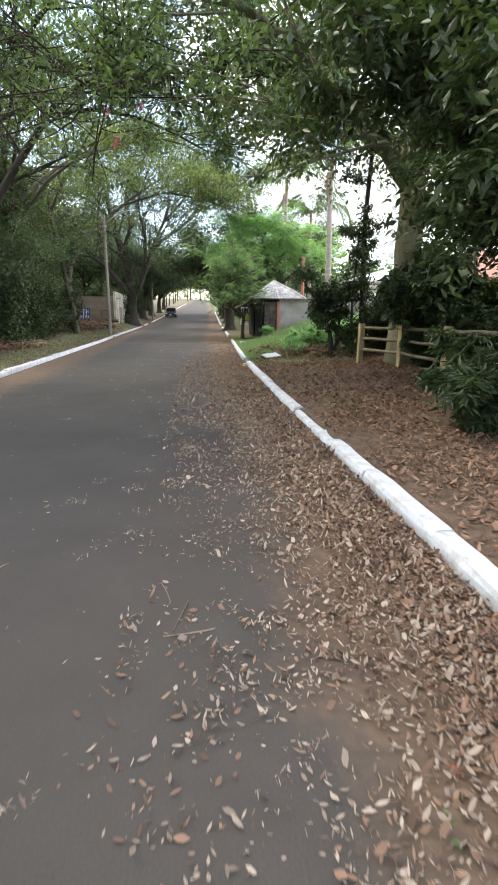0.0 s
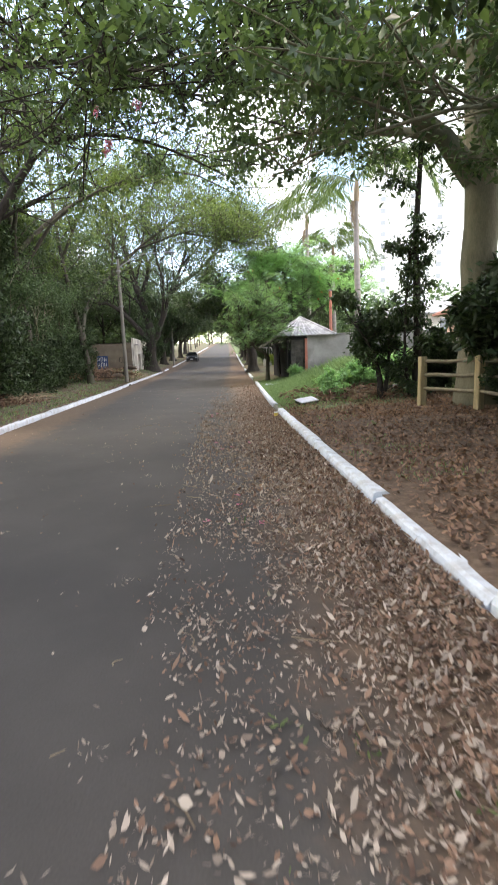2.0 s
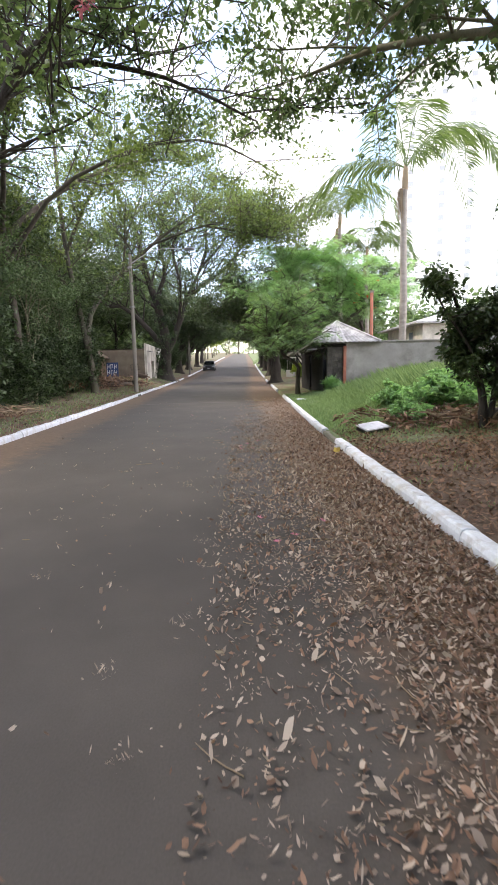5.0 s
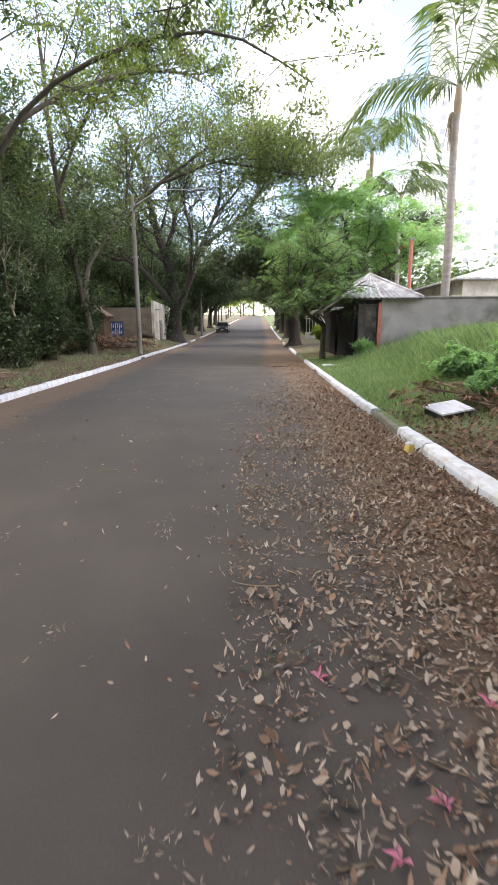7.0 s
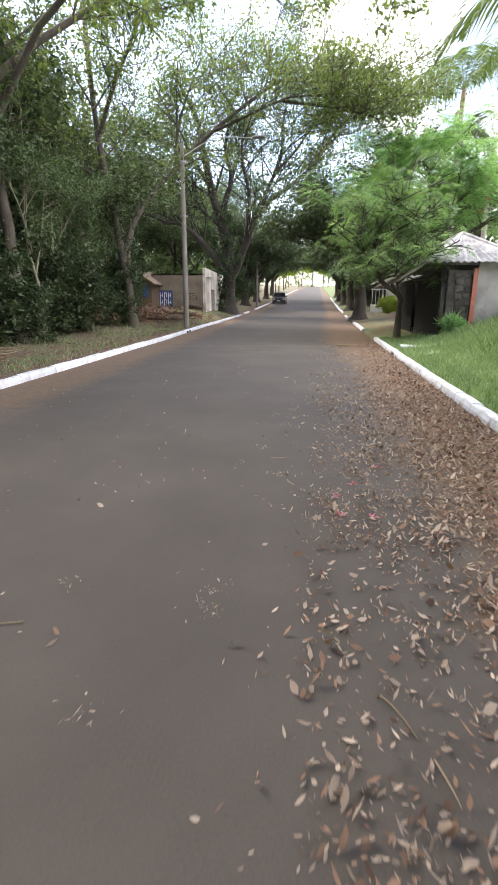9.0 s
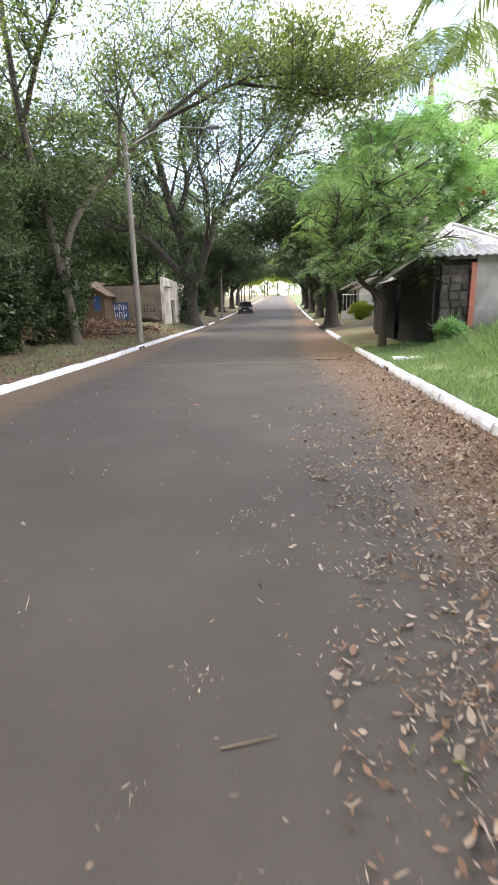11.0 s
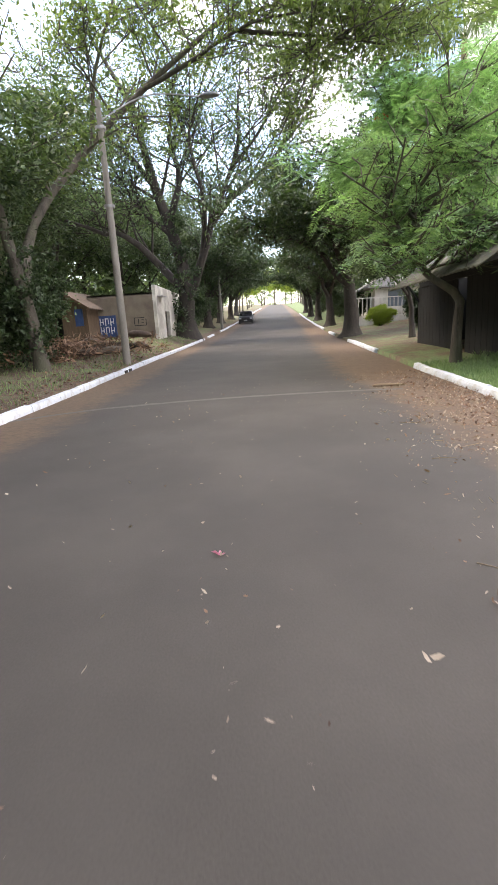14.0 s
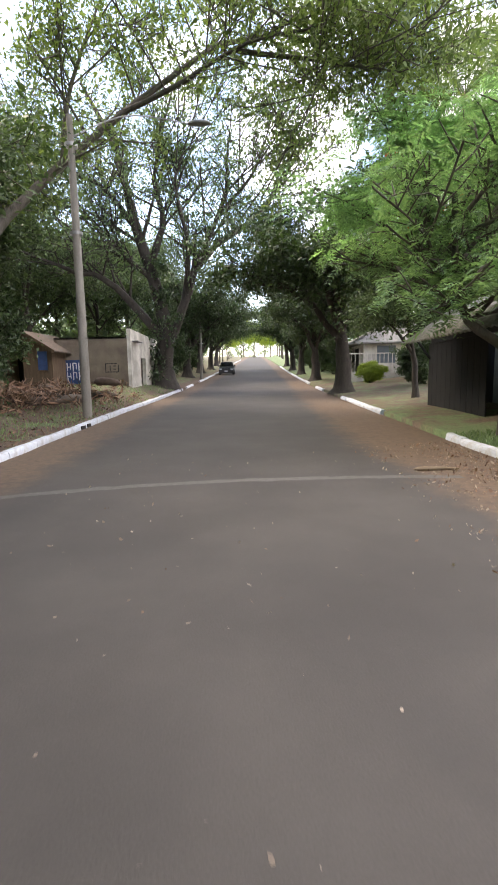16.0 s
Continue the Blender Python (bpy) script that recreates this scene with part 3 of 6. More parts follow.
tree("vine_tree", "slender trunk wrapped in hanging dark vines beside the fence",
     [([(5.75, 17.0, 0.2), (5.8, 17.1, 2.4), (5.7, 17.1, 4.8), (5.9, 17.2, 8.2)], 0.14, 0.05),
      ([(5.6, 17.0, 0.2), (5.4, 17.0, 2.0), (5.5, 16.9, 4.6)], 0.06, 0.02)],
     BARK_DARK, LEAF_DARK, 13, per=46, spread=0.26, length=0.12, width=0.5, n_side=16, side=0.7, lift=-0.2, droop=0.9, trunk_start=0.2, start=0.15)
tree("leaning_shrub_tree", "small tree with forked stems and glossy dark leaves on the verge",
     [([(4.85, 17.4, 0.2), (4.8, 17.4, 1.0), (4.55, 17.5, 1.9), (4.2, 17.6, 3.0)], 0.1, 0.03),
      ([(4.9, 17.4, 0.2), (5.05, 17.4, 1.1), (5.2, 17.5, 2.2)], 0.08, 0.03),
      ([(4.85, 17.4, 0.9), (4.5, 17.3, 1.8), (3.9, 17.2, 2.6)], 0.05, 0.02)],
     BARK_DARK, LEAF_DARK, 14, per=60, spread=0.3, length=0.14, width=0.5, n_side=6, side=0.65, droop=0.5, trunk_start=0.55, start=0.5)
tree("street_tree", "small street tree with a bent trunk and feathery crown",
     [([(2.83, 34.1, 0.35), (2.84, 34.1, 1.0), (2.84, 34.1, 1.72), (2.35, 34.1, 2.1), (1.95, 34.1, 2.5), (1.8, 34.2, 3.4), (1.75, 34.2, 4.6)], 0.13, 0.05),
      ([(2.0, 34.1, 2.4), (1.5, 33.9, 3.1), (1.1, 33.8, 3.8)], 0.06, 0.02),
      ([(1.8, 34.1, 3.3), (2.4, 34.6, 4.0), (2.8, 34.8, 4.6)], 0.06, 0.02),
      ([(2.1, 34.1, 2.3), (2.7, 34.1, 3.0), (3.4, 34.2, 3.5)], 0.05, 0.02),
      ([(2.0, 34.1, 2.7), (1.5, 35, 3.3), (1.0, 35.6, 3.6)], 0.05, 0.02),
      ([(1.75, 34.2, 3.8), (2.7, 33.7, 4.2), (3.3, 33.4, 4.3)], 0.05, 0.02),
      ([(1.78, 34.1, 3.5), (1.4, 34.8, 4.4), (1.3, 35.2, 4.9)], 0.06, 0.02),
      ([(1.75, 34.2, 4.0), (2.1, 33.5, 4.6), (2.3, 33.2, 5.0)], 0.05, 0.02),
      ([(2.0, 34.1, 2.5), (2.6, 33.2, 2.9), (3.3, 32.3, 3.0)], 0.04, 0.015),
      ([(2.1, 34.1, 2.4), (2.7, 33.8, 2.5), (3.3, 33.4, 2.3)], 0.035, 0.015),
      ([(1.9, 34.1, 2.6), (1.6, 33.6, 2.6), (1.3, 33.2, 2.5)], 0.035, 0.015)],
     BARK, LEAF_FEATHER, 15, wood=1.6, n_side=11, side=1.15, thin=0.5, twigs=4, trunk_start=0.75, spray=(4, 0.42, 7, 0.13, 0.36, 0.25))
flame = tree("flame_tree", "broad bright green tree with feathery leaves and a few red blossoms",
     [([(6.0, 43.5, 0.6), (6.0, 43.4, 2.5), (5.6, 43, 5), (5.4, 42.6, 7)], 0.3, 0.1),
      ([(5.8, 43.2, 3.4), (4.0, 42.4, 4.8), (2.6, 41.6, 5.8), (1.6, 41, 6.4)], 0.16, 0.03),
      ([(5.8, 43.2, 3.8), (7.6, 42.4, 5.2), (9.0, 41.8, 6.2), (10, 41.5, 6.6)], 0.16, 0.03),
      ([(5.6, 43, 5), (3.8, 42, 6.8), (3.0, 41.6, 8.2)], 0.14, 0.03),
      ([(5.6, 43, 5), (6.8, 42, 6.8), (7.4, 41.6, 7.8)], 0.14, 0.03),
      ([(5.4, 42.8, 6.2), (5.0, 42, 7.6), (4.4, 41.5, 8.6)], 0.12, 0.03)],
     BARK, LEAF_BRIGHT, 16, thin=0.7, n_side=16, side=2.1, lift=0.0, twigs=4, trunk_start=0.6, spray=(5, 0.85, 9, 0.2, 0.36, 0.15))
rng = np.random.default_rng(77)
v, f = leaf_cloud(rng, np.array([(rng.uniform(1.5, 9), rng.uniform(40.4, 41.6), rng.uniform(5, 8.5)) for _ in range(14)]) - np.array([6.0, 43.5, 0.6]), 0.12, 9, 0.1, 0.8)
raw("blossom", v, f, LEAF_RED, flame, "scarlet blossoms")

tree("garden_tree", "leafy garden tree leaning over the shelter",
     [([(4.6, 45.0, 0.5), (4.5, 45, 1.8), (4.2, 44.8, 3.2), (4.0, 44.6, 5)], 0.14, 0.05),
      ([(4.4, 45, 2.2), (3.4, 44, 3.1), (2.6, 43.2, 3.5)], 0.07, 0.02), ([(4.3, 44.9, 2.6), (5.4, 43.9, 3.8), (6, 43, 4.2)], 0.07, 0.02),
      ([(4.2, 44.8, 3.2), (3.2, 44.4, 4.6), (2.4, 44, 5.6)], 0.07, 0.02), ([(4.1, 44.7, 3.8), (4.4, 43.4, 4.8), (4.4, 42.4, 5.2)], 0.07, 0.02)],
     BARK_DARK, LEAF_WOOD, 18, per=44, spread=0.8, length=0.2, width=0.34, n_side=9, side=1.3, lift=-0.05, droop=0.5, trunk_start=0.6)
dark_r = tree("street_tree", "old street tree with a thick dark trunk arching over the road",
     [([(2.75, 51.5, 0.4), (2.8, 51.5, 2.0), (2.6, 51.5, 3.8), (2.6, 51.6, 7.5)], 0.5, 0.2),
      ([(2.7, 51.5, 3.0), (1.0, 51, 5.0), (-1.2, 50.6, 6.2), (-3.2, 50.2, 6.6)], 0.22, 0.04),
      ([(2.7, 51.5, 3.4), (1.6, 49.5, 5.2), (0.4, 48, 6.6)], 0.2, 0.04),
      ([(2.6, 51.5, 3.8), (4.2, 50.6, 5.2), (6, 50, 6)], 0.2, 0.04),
      ([(2.6, 51.6, 5), (0.8, 52.5, 7.5), (-1, 53, 9.2)], 0.18, 0.04),
      ([(2.6, 51.6, 5.6), (3.6, 51, 8), (4, 50.5, 10)], 0.16, 0.04)],
     BARK_DARK, LEAF_DARK, 17, per=50, spread=1.2, length=0.26, width=0.45, n_side=13, side=2.5, lift=0.02, droop=0.5, twigs=4, trunk_start=0.7, flare=0.5)
for k, (x, y, turn, s) in enumerate([(3.0, 66, 40, 0.85), (3.0, 79, 100, 0.8), (3.0, 92, 10, 0.85), (3.2, 108, 60, 0.85)]):
    c = copy_thing(dark_r, pose(x, y, gz(x, y), 0, 0, turn) @ Matrix.Scale(s, 4))
    c.scale = (s, s, s)
    tagged(c, "street tree with a slim dark trunk shading the far road")
for x, y, turn, s in [(-8.6, 73, 180, 0.95), (-8.8, 86, 215, 0.95), (-8.6, 98, 170, 0.9), (-9, 114, 200, 0.95)]:
    c = copy_thing(dark_r, pose(x, y, gz(x, y), 0, 0, turn))
    c.scale = (s, s, s)
    tagged(c, "street tree arching over the far road beside the kerb")

# ---- trees on the left-hand side ----
left_a = tree("shade_tree", "tall shade tree with a forked dark limb over the street",
     [([(-8.8, 19.5, 0.2), (-8.8, 19.5, 2.6), (-8.9, 19.4, 6), (-9.2, 19.2, 12)], 0.28, 0.08),
      ([(-8.8, 19.5, 2.8), (-7.6, 19.8, 5.0), (-6.2, 20, 7.2), (-5.3, 20, 8.5), (-5.9, 20, 10.2), (-6, 20, 12)], 0.17, 0.06),
      ([(-5.4, 20, 8.4), (-4.4, 19.6, 9.0), (-2.6, 18.5, 9.6), (-0.6, 17, 9.8)], 0.1, 0.03),
      ([(-6.0, 20, 10.5), (-4.2, 18.0, 11), (-2.2, 15.2, 10.8)], 0.1, 0.03),
      ([(-5.3, 20, 8.5), (-3.5, 20.5, 8.9), (-1.5, 21, 8.7), (0.4, 21.4, 8.0)], 0.09, 0.025),
      ([(-8.9, 19.4, 5), (-7.4, 17.2, 6.6), (-5.6, 15.4, 7.4), (-3.8, 14.2, 7.6)], 0.1, 0.025),
      ([(-8.9, 19.4, 6.6), (-7, 21.5, 9), (-5, 23, 10.5)], 0.14, 0.03),
      ([(-3.9, 14.25, 7.6), (-2.4, 14.4, 7.7), (-0.8, 14.3, 7.2), (0.6, 14.0, 6.6)], 0.05, 0.015),
      ([(-3.6, 14.3, 7.6), (-2.8, 13.6, 7.2), (-2.0, 13.6, 6.7)], 0.03, 0.012)],
     BARK_DARK, LEAF_MID, 21, wood=1.4, per=52, spread=0.62, length=0.18, width=0.48, n_side=18, side=2.6, thin=0.24, lift=0.1, twigs=5, droop=0.5)
rng = np.random.default_rng(78)
pink_tips = np.array([(-1.9, 14.0, 5.9), (-1.85, 14.0, 6.05), (-1.3, 14.3, 6.9), (-2.1, 14.1, 6.7)]) - np.array([-8.8, 19.5, 0.2])
v, f = leaf_cloud(rng, pink_tips, 0.13, 26, 0.1, 0.4, 0.8)
raw("blossom", v, f, LEAF_PINK, left_a, "hanging pink blossoms")
left_b = tree("shade_tree", "tall tree with a long olive-leaved branch across the street",
     [([(-9.4, 28.2, 0.2), (-9.4, 28.2, 3), (-9.5, 28.0, 7), (-9.8, 28, 13)], 0.22, 0.07),
      ([(-9.4, 28, 6), (-7, 27.6, 8.6), (-4, 27.4, 9.8), (-1.2, 27.6, 10.2), (1.4, 28.2, 9.2)], 0.095, 0.025),
      ([(-9.4, 28, 7), (-7.5, 30, 9.5), (-5, 32, 11.2), (-2.5, 33.5, 11.8)], 0.12, 0.025),
      ([(-9.5, 28, 7.5), (-8, 25.5, 10), (-6, 23.5, 11.5)], 0.12, 0.025)],
     BARK, LEAF_OLIVE, 22, per=46, spread=0.65, length=0.2, width=0.36, n_side=18, side=2.5, thin=0.55, lift=0.12, twigs=5, droop=0.5)
left_c = tree("shade_tree", "leaning grey-barked tree with a limb reaching over the street lamp",
     [([(-8.9, 36.8, 0.3), (-9.1, 36.9, 2.0), (-9.5, 37, 4.5), (-10.2, 37, 9), (-10.5, 37, 15)], 0.24, 0.08),
      ([(-9.2, 37, 2.6), (-9.6, 38.8, 4.6), (-9.3, 40, 6.1), (-7.9, 41.2, 8.2), (-6.3, 42, 9.9), (-2.7, 42.3, 12.2), (0, 42.6, 12.4), (1.6, 43, 11.4)], 0.2, 0.03),
      ([(-7.9, 41.2, 8.2), (-7.6, 41.5, 10.5), (-6.5, 41.5, 13)], 0.1, 0.03),
      ([(-6.3, 42, 9.9), (-4.4, 41.5, 10.4), (-2.2, 40, 10.6), (0, 38.5, 10.2)], 0.1, 0.03),
      ([(-2.4, 40.1, 10.6), (0, 40, 10.2), (1.2, 39.6, 9.8), (2.1, 39.2, 9.4)], 0.08, 0.025),
      ([(-1.0, 42.5, 12.5), (0.8, 41.8, 11.6), (1.8, 41.3, 10.9), (2.5, 41.0, 10.5)], 0.07, 0.025),
      ([(0.5, 41.9, 11.7), (0.2, 40.6, 10.4), (-0.2, 39.6, 9.0)], 0.05, 0.02),
      ([(-10.1, 37, 8.5), (-8.4, 36, 11), (-6.6, 35, 13)], 0.12, 0.03),
      ([(-9.6, 37, 5.5), (-11.5, 37.5, 8), (-13, 38, 10)], 0.12, 0.03)],
     BARK, LEAF_OLIVE, 23, wood=1.8, per=22, spread=0.8, length=0.19, width=0.42, n_side=17, side=2.6, twigs=5, droop=0.4)
rng = np.random.default_rng(8)
ivy = np.array([(-0.2 - 0.07 * h + rng.normal() * 0.25, 0.1 + rng.normal() * 0.25, h) for h in rng.uniform(0.3, 5.5, 46)])
v, f = leaf_cloud(rng, ivy, 0.5, 34, 0.17, 0.55, 0.8)
raw("ivy", v, f, LEAF_DARK, left_c, "dark ivy on the trunk")
left_d = tree("old_tree", "huge old tree with many dark spreading limbs and a thin crown",
     [([(-8.1, 57.6, 0.7), (-8.0, 57.6, 2.4), (-7.8, 57.5, 4.2), (-8.2, 57.3, 7.0), (-9.4, 57, 11), (-10.2, 57, 15), (-12.2, 56.8, 19)], 0.72, 0.08),
      ([(-8.0, 57.4, 4.0), (-9.6, 57, 5.8), (-11.4, 56.4, 7.6), (-13.2, 56, 7.9), (-16.5, 55, 9.4)], 0.32, 0.05),
      ([(-8.6, 57.2, 8.2), (-7.6, 57, 11), (-8.0, 56.8, 14), (-6.6, 56.5, 18.5)], 0.26, 0.05),
      ([(-7.7, 57.5, 3.6), (-6.3, 57.5, 6.4), (-5.6, 57.5, 8.6), (-3.9, 57.5, 12), (-3.4, 57, 15.8)], 0.36, 0.05),
      ([(-5.7, 57.5, 8.2), (-4.0, 58, 10), (-1.6, 58.3, 11.8), (0.4, 58.8, 14.2), (2.2, 59, 14.8)], 0.22, 0.03),
      ([(-4.1, 57.5, 11.6), (-2.0, 57, 13.6), (-0.8, 56.5, 16.4)], 0.14, 0.03),
      ([(-9.3, 57, 10.6), (-11.2, 56.6, 13), (-14, 56.2, 14.2), (-16, 56, 16.4)], 0.2, 0.04),
      ([(-6.5, 57.5, 6.2), (-6.0, 56.6, 9.5), (-6.6, 56, 13), (-5.2, 55.6, 16.5)], 0.2, 0.03),
      ([(-8.3, 57.3, 7.4), (-10.4, 56.4, 9.4), (-12, 55.5, 12.6)], 0.18, 0.03)],
     BARK_DARK, LEAF_MID, 24, wood=2.6, per=14, spread=1.0, length=0.24, width=0.45, n_side=20, side=3.8, lift=0.35, droop=0.4, twigs=6, flare=0.5)
rng = np.random.default_rng(9)
ivy = np.array([(-8.0 + rng.normal() * 0.5, 57.0 + rng.normal() * 0.4, rng.uniform(1, 9)) for _ in range(60)]) - np.array([-8.1, 57.6, 0.7])
v, f = leaf_cloud(rng, ivy, 0.6, 40, 0.22, 0.6, 0.8)
raw("ivy", v, f, LEAF_DARK, left_d, "dark ivy on the trunk")

slim = tree("sapling", "slim pale sapling at the edge of the wood",
     [([(0, 0, 0), (0.1, 0, 1.5), (-0.05, 0.1, 3), (0.15, 0, 5.5)], 0.075, 0.03),
      ([(0.02, 0, 1.9), (0.5, 0.1, 3.2), (0.8, 0, 4.6)], 0.04, 0.015),
      ([(0, 0, 2.6), (-0.5, -0.3, 3.8), (-0.9, -0.2, 4.8)], 0.03, 0.015)],
     BARK_PALE, LEAF_MID, 31, per=42, spread=0.5, length=0.13, width=0.45, n_side=7, side=1.2, droop=0.5, trunk_start=0.5, group="saplings in the wood")
spots = [(-8.55, 23.7, 0, 1.0), (-9.3, 29.3, 70, 1.05), (-8.6, 17, 140, 0.9), (-10.2, 31.6, 200, 1.1), (-10.5, 25.5, 260, 1.2), (-9.8, 34.2, 300, 1.0), (-11, 21, 30, 1.2), (-11.5, 40, 110, 1.1)]
for k, (x, y, turn, s) in enumerate(spots):
    c = slim if k == 0 else copy_thing(slim, Matrix())
    c.matrix_world = pose(x, y, gz(x, y), 3, -4, turn)
    c.scale = (s, s, s)


def shrub(name, label, leaf, seed, r, h, per, length, width=0.5, stems=6, group="", category="shrub", droop=0.3):
    """A shrub of several stems whose leaves hang in separate clumps."""
    rng = np.random.default_rng(seed)
    root = thing(name, 0, 0, 0, label, category, group)
    tips = []
    for k in range(stems):
        a = rng.uniform(0, 2 * math.pi)
        q = rng.uniform(0.35, 1.0)
        e = np.array([math.cos(a) * r * q, math.sin(a) * r * q, h * rng.uniform(0.6, 1.0) * (1.1 - 0.4 * q)])
        line = smooth_line([(math.cos(a) * 0.1, math.sin(a) * 0.1, -0.05), e * np.array([0.35, 0.35, 0.5]), e], 7)
        own, t = branches(rng, line, np.linspace(0.03, 0.01, 7), 6, r * 0.55, 0.1, 0.2, 3)
        tips += t
        v, f = joined([tube(line, np.linspace(0.03, 0.01, 7), 5)] + own)
        raw("stem", v, f, BARK_DARK, root)
    tips = np.array(tips)
    tips[:, 2] = np.clip(tips[:, 2], 0.12, None)
    v, f = leaf_cloud(rng, tips, r * 0.22, per, length, width, droop)
    v[:, 2] = np.clip(v[:, 2], 0.0, None)
    raw("foliage", v, f, leaf, root)
    return root


dark_shrub = shrub("shrub", "dense dark shrub under the trees", LEAF_DARK, 41, 1.7, 2.6, 34, 0.15, stems=7, group="undergrowth of the wood")
mid_shrub = shrub("shrub", "tangled green shrub at the edge of the wood", LEAF_WOOD, 42, 1.5, 2.0, 30, 0.15, stems=7, group="undergrowth of the wood")
rng = np.random.default_rng(43)
first = {0: True, 1: True}
for y in np.arange(13, 49, 2.0):
    for row, (x0, kind) in enumerate([(-9.7, 0), (-11.6, 0), (-13.8, 0)]):
        if y > 40 and row == 0 or (y > 43 and row < 2):
            continue
        x, yy = x0 + rng.normal() * 0.4 + (min(0, 20 - y) * 0.03), y + rng.normal() * 0.5
        s = rng.uniform(0.75, 1.15) * (1 + 0.3 * row)
        k = kind if rng.random() < 0.7 else 1 - kind
        src = (dark_shrub, mid_shrub)[k]
        c = src if first[k] else copy_thing(src, Matrix())
        first[k] = False
        c.matrix_world = pose(x, yy, gz(x, yy), 0, 0, rng.uniform(0, 360))
        c.scale = (s, s, s * rng.uniform(0.85, 1.3))

for k, (x, y, s) in enumerate([(-10.3, 64, 1.1), (-10, 68.5, 1.2), (-10.6, 76, 1.3), (-10.4, 83, 1.2), (-10.6, 91, 1.3), (-11, 101, 1.4), (5.4, 66, 0.9), (5.6, 73, 1.2), (5.4, 80, 1.3), (5.5, 87, 1.2), (5.6, 95, 1.4), (5.8, 104, 1.4), (8.2, 57.8, 0.8), (9.6, 56.5, 1.0), (-10.4, 39.2, 0.7)]):
    c = copy_thing(dark_shrub if k % 3 else mid_shrub, pose(x, y, gz(x, y), 0, 0, 47 * k))
    c.scale = (s, s, s * 1.15)

# taller wood behind, trees that close the place, and unseen ones added for shade
wood = tree("wood_tree", "tree of the wood behind the verge",
     [([(0, 0, 0), (0.1, 0, 3), (-0.1, 0.2, 7), (0.2, 0, 12)], 0.2, 0.06),
      ([(0, 0, 3.5), (1.5, 0.6, 5.5), (3, 1, 7.2)], 0.1, 0.03), ([(0, 0, 4.5), (-1.6, 0.4, 6.5), (-3, 0.4, 8.4)], 0.1, 0.03),
      ([(0, 0, 5.5), (0.4, -1.6, 8), (0.6, -2.8, 10)], 0.1, 0.03), ([(0, 0, 6), (-0.2, 1.8, 8.4), (-0.2, 3, 10.4)], 0.1, 0.03)],
     BARK_DARK, LEAF_WOOD, 51, per=44, spread=1.3, length=0.26, width=0.45, n_side=11, side=2.3, lift=0.05, droop=0.4, trunk_start=0.3, group="wood")
spots = [(-12.9, 24.5), (-12.4, 31), (-13, 36.5), (-14.4, 45), (-16, 40.5), (-12.8, 28), (-17.5, 59), (-19, 68), (-24, 58), (14, 70), (15, 82), (14, 95), (-15.5, 32), (-20, 62), (-19, 28), (-20, 40), (-24, 48), (-23, 68), (-17, 77), (-15, 66), (-14, 72), (-13, 82), (-14, 93),
         # first five: out of view on the left, added to shade the near road
         (-9.6, 6.5), (-9.8, -2.5), (-10, 2), (-10.5, 11), (-9, -9), (9.5, -4), (10.5, 4), (11.5, 11), (13.5, 19), (12, 58), (10, 67), (9, 78), (9.5, 90), (10, 103), (2, -16), (-4, -20)]
rng = np.random.default_rng(52)
for k, (x, y) in enumerate(spots):
    c = wood if k == 0 else copy_thing(wood, Matrix())
    s = rng.uniform(0.85, 1.2)
    c.matrix_world = pose(x, y, gz(x, y), 0, 0, rng.uniform(0, 360))
    low_wood = 0.88 if x < -12 and 33 < y < 70 else 1.0
    c.scale = (s, s, s * low_wood * rng.uniform(0.85, 1.15))
far = tree("far_tree", "sunlit tree beside the far end of the street",
     [([(0, 0, 0), (0, 0.1, 2), (0.1, 0, 5)], 0.16, 0.05), ([(0, 0, 2.2), (1.6, 0.3, 3.6), (2.8, 0.4, 4.8)], 0.08, 0.03),
      ([(0, 0, 2.2), (-1.6, -0.3, 3.8), (-2.8, 0, 5)], 0.08, 0.03), ([(0, 0, 3), (0.2, -1.6, 5), (0.2, -2.6, 6)], 0.08, 0.03)],
     BARK, LEAF_YELLOW, 53, per=40, spread=0.8, length=0.3, width=0.5, n_side=7, side=1.6, trunk_start=0.6, group="trees at the far end of the street")
spots = [(-9.5, 128), (5.5, 132), (-10, 145), (6, 150), (-10, 165), (6, 172), (-11, 190), (7, 200), (-12, 225), (8, 235), (-9, 262), (5, 270), (-3, 300), (3, 310), (-9, 312), (10, 305)]
for k, (x, y) in enumerate(spots):
    c = far if k == 0 else copy_thing(far, Matrix())
    s = rng.uniform(1.0, 1.5) * (1 + max(0, y - 150) / 200)
    c.matrix_world = pose(x, y, gz(x, y), 0, 0, rng.uniform(0, 360))
    c.scale = (s, s, s)

# woods that close the view between the houses and beyond
rng = np.random.default_rng(57)
cx, cy, cz = [], [], []
for k in range(900):
    left = rng.random() < 0.55
    y = rng.uniform(62, 150)
    x = rng.uniform(-46, -15) if left else rng.uniform(15, 42)
    cx.append(x), cy.append(y), cz.append(gz(x, y) + rng.uniform(0.3, 1) ** 1.5 * rng.uniform(5, 9))
for k in range(260):
    x, y = rng.uniform(-60, 70), rng.uniform(330, 345)
    cx.append(x), cy.append(y), cz.append(gz(x, y) + rng.uniform(0, 9))
v, f = leaf_cloud(rng, np.stack([cx, cy, cz], 1), 2.6, 55, 0.8, 0.6)
tagged(raw("far_woods", v, f, LEAF_MID), "mixed green woods behind the houses and road end", "woods", kind="stuff")


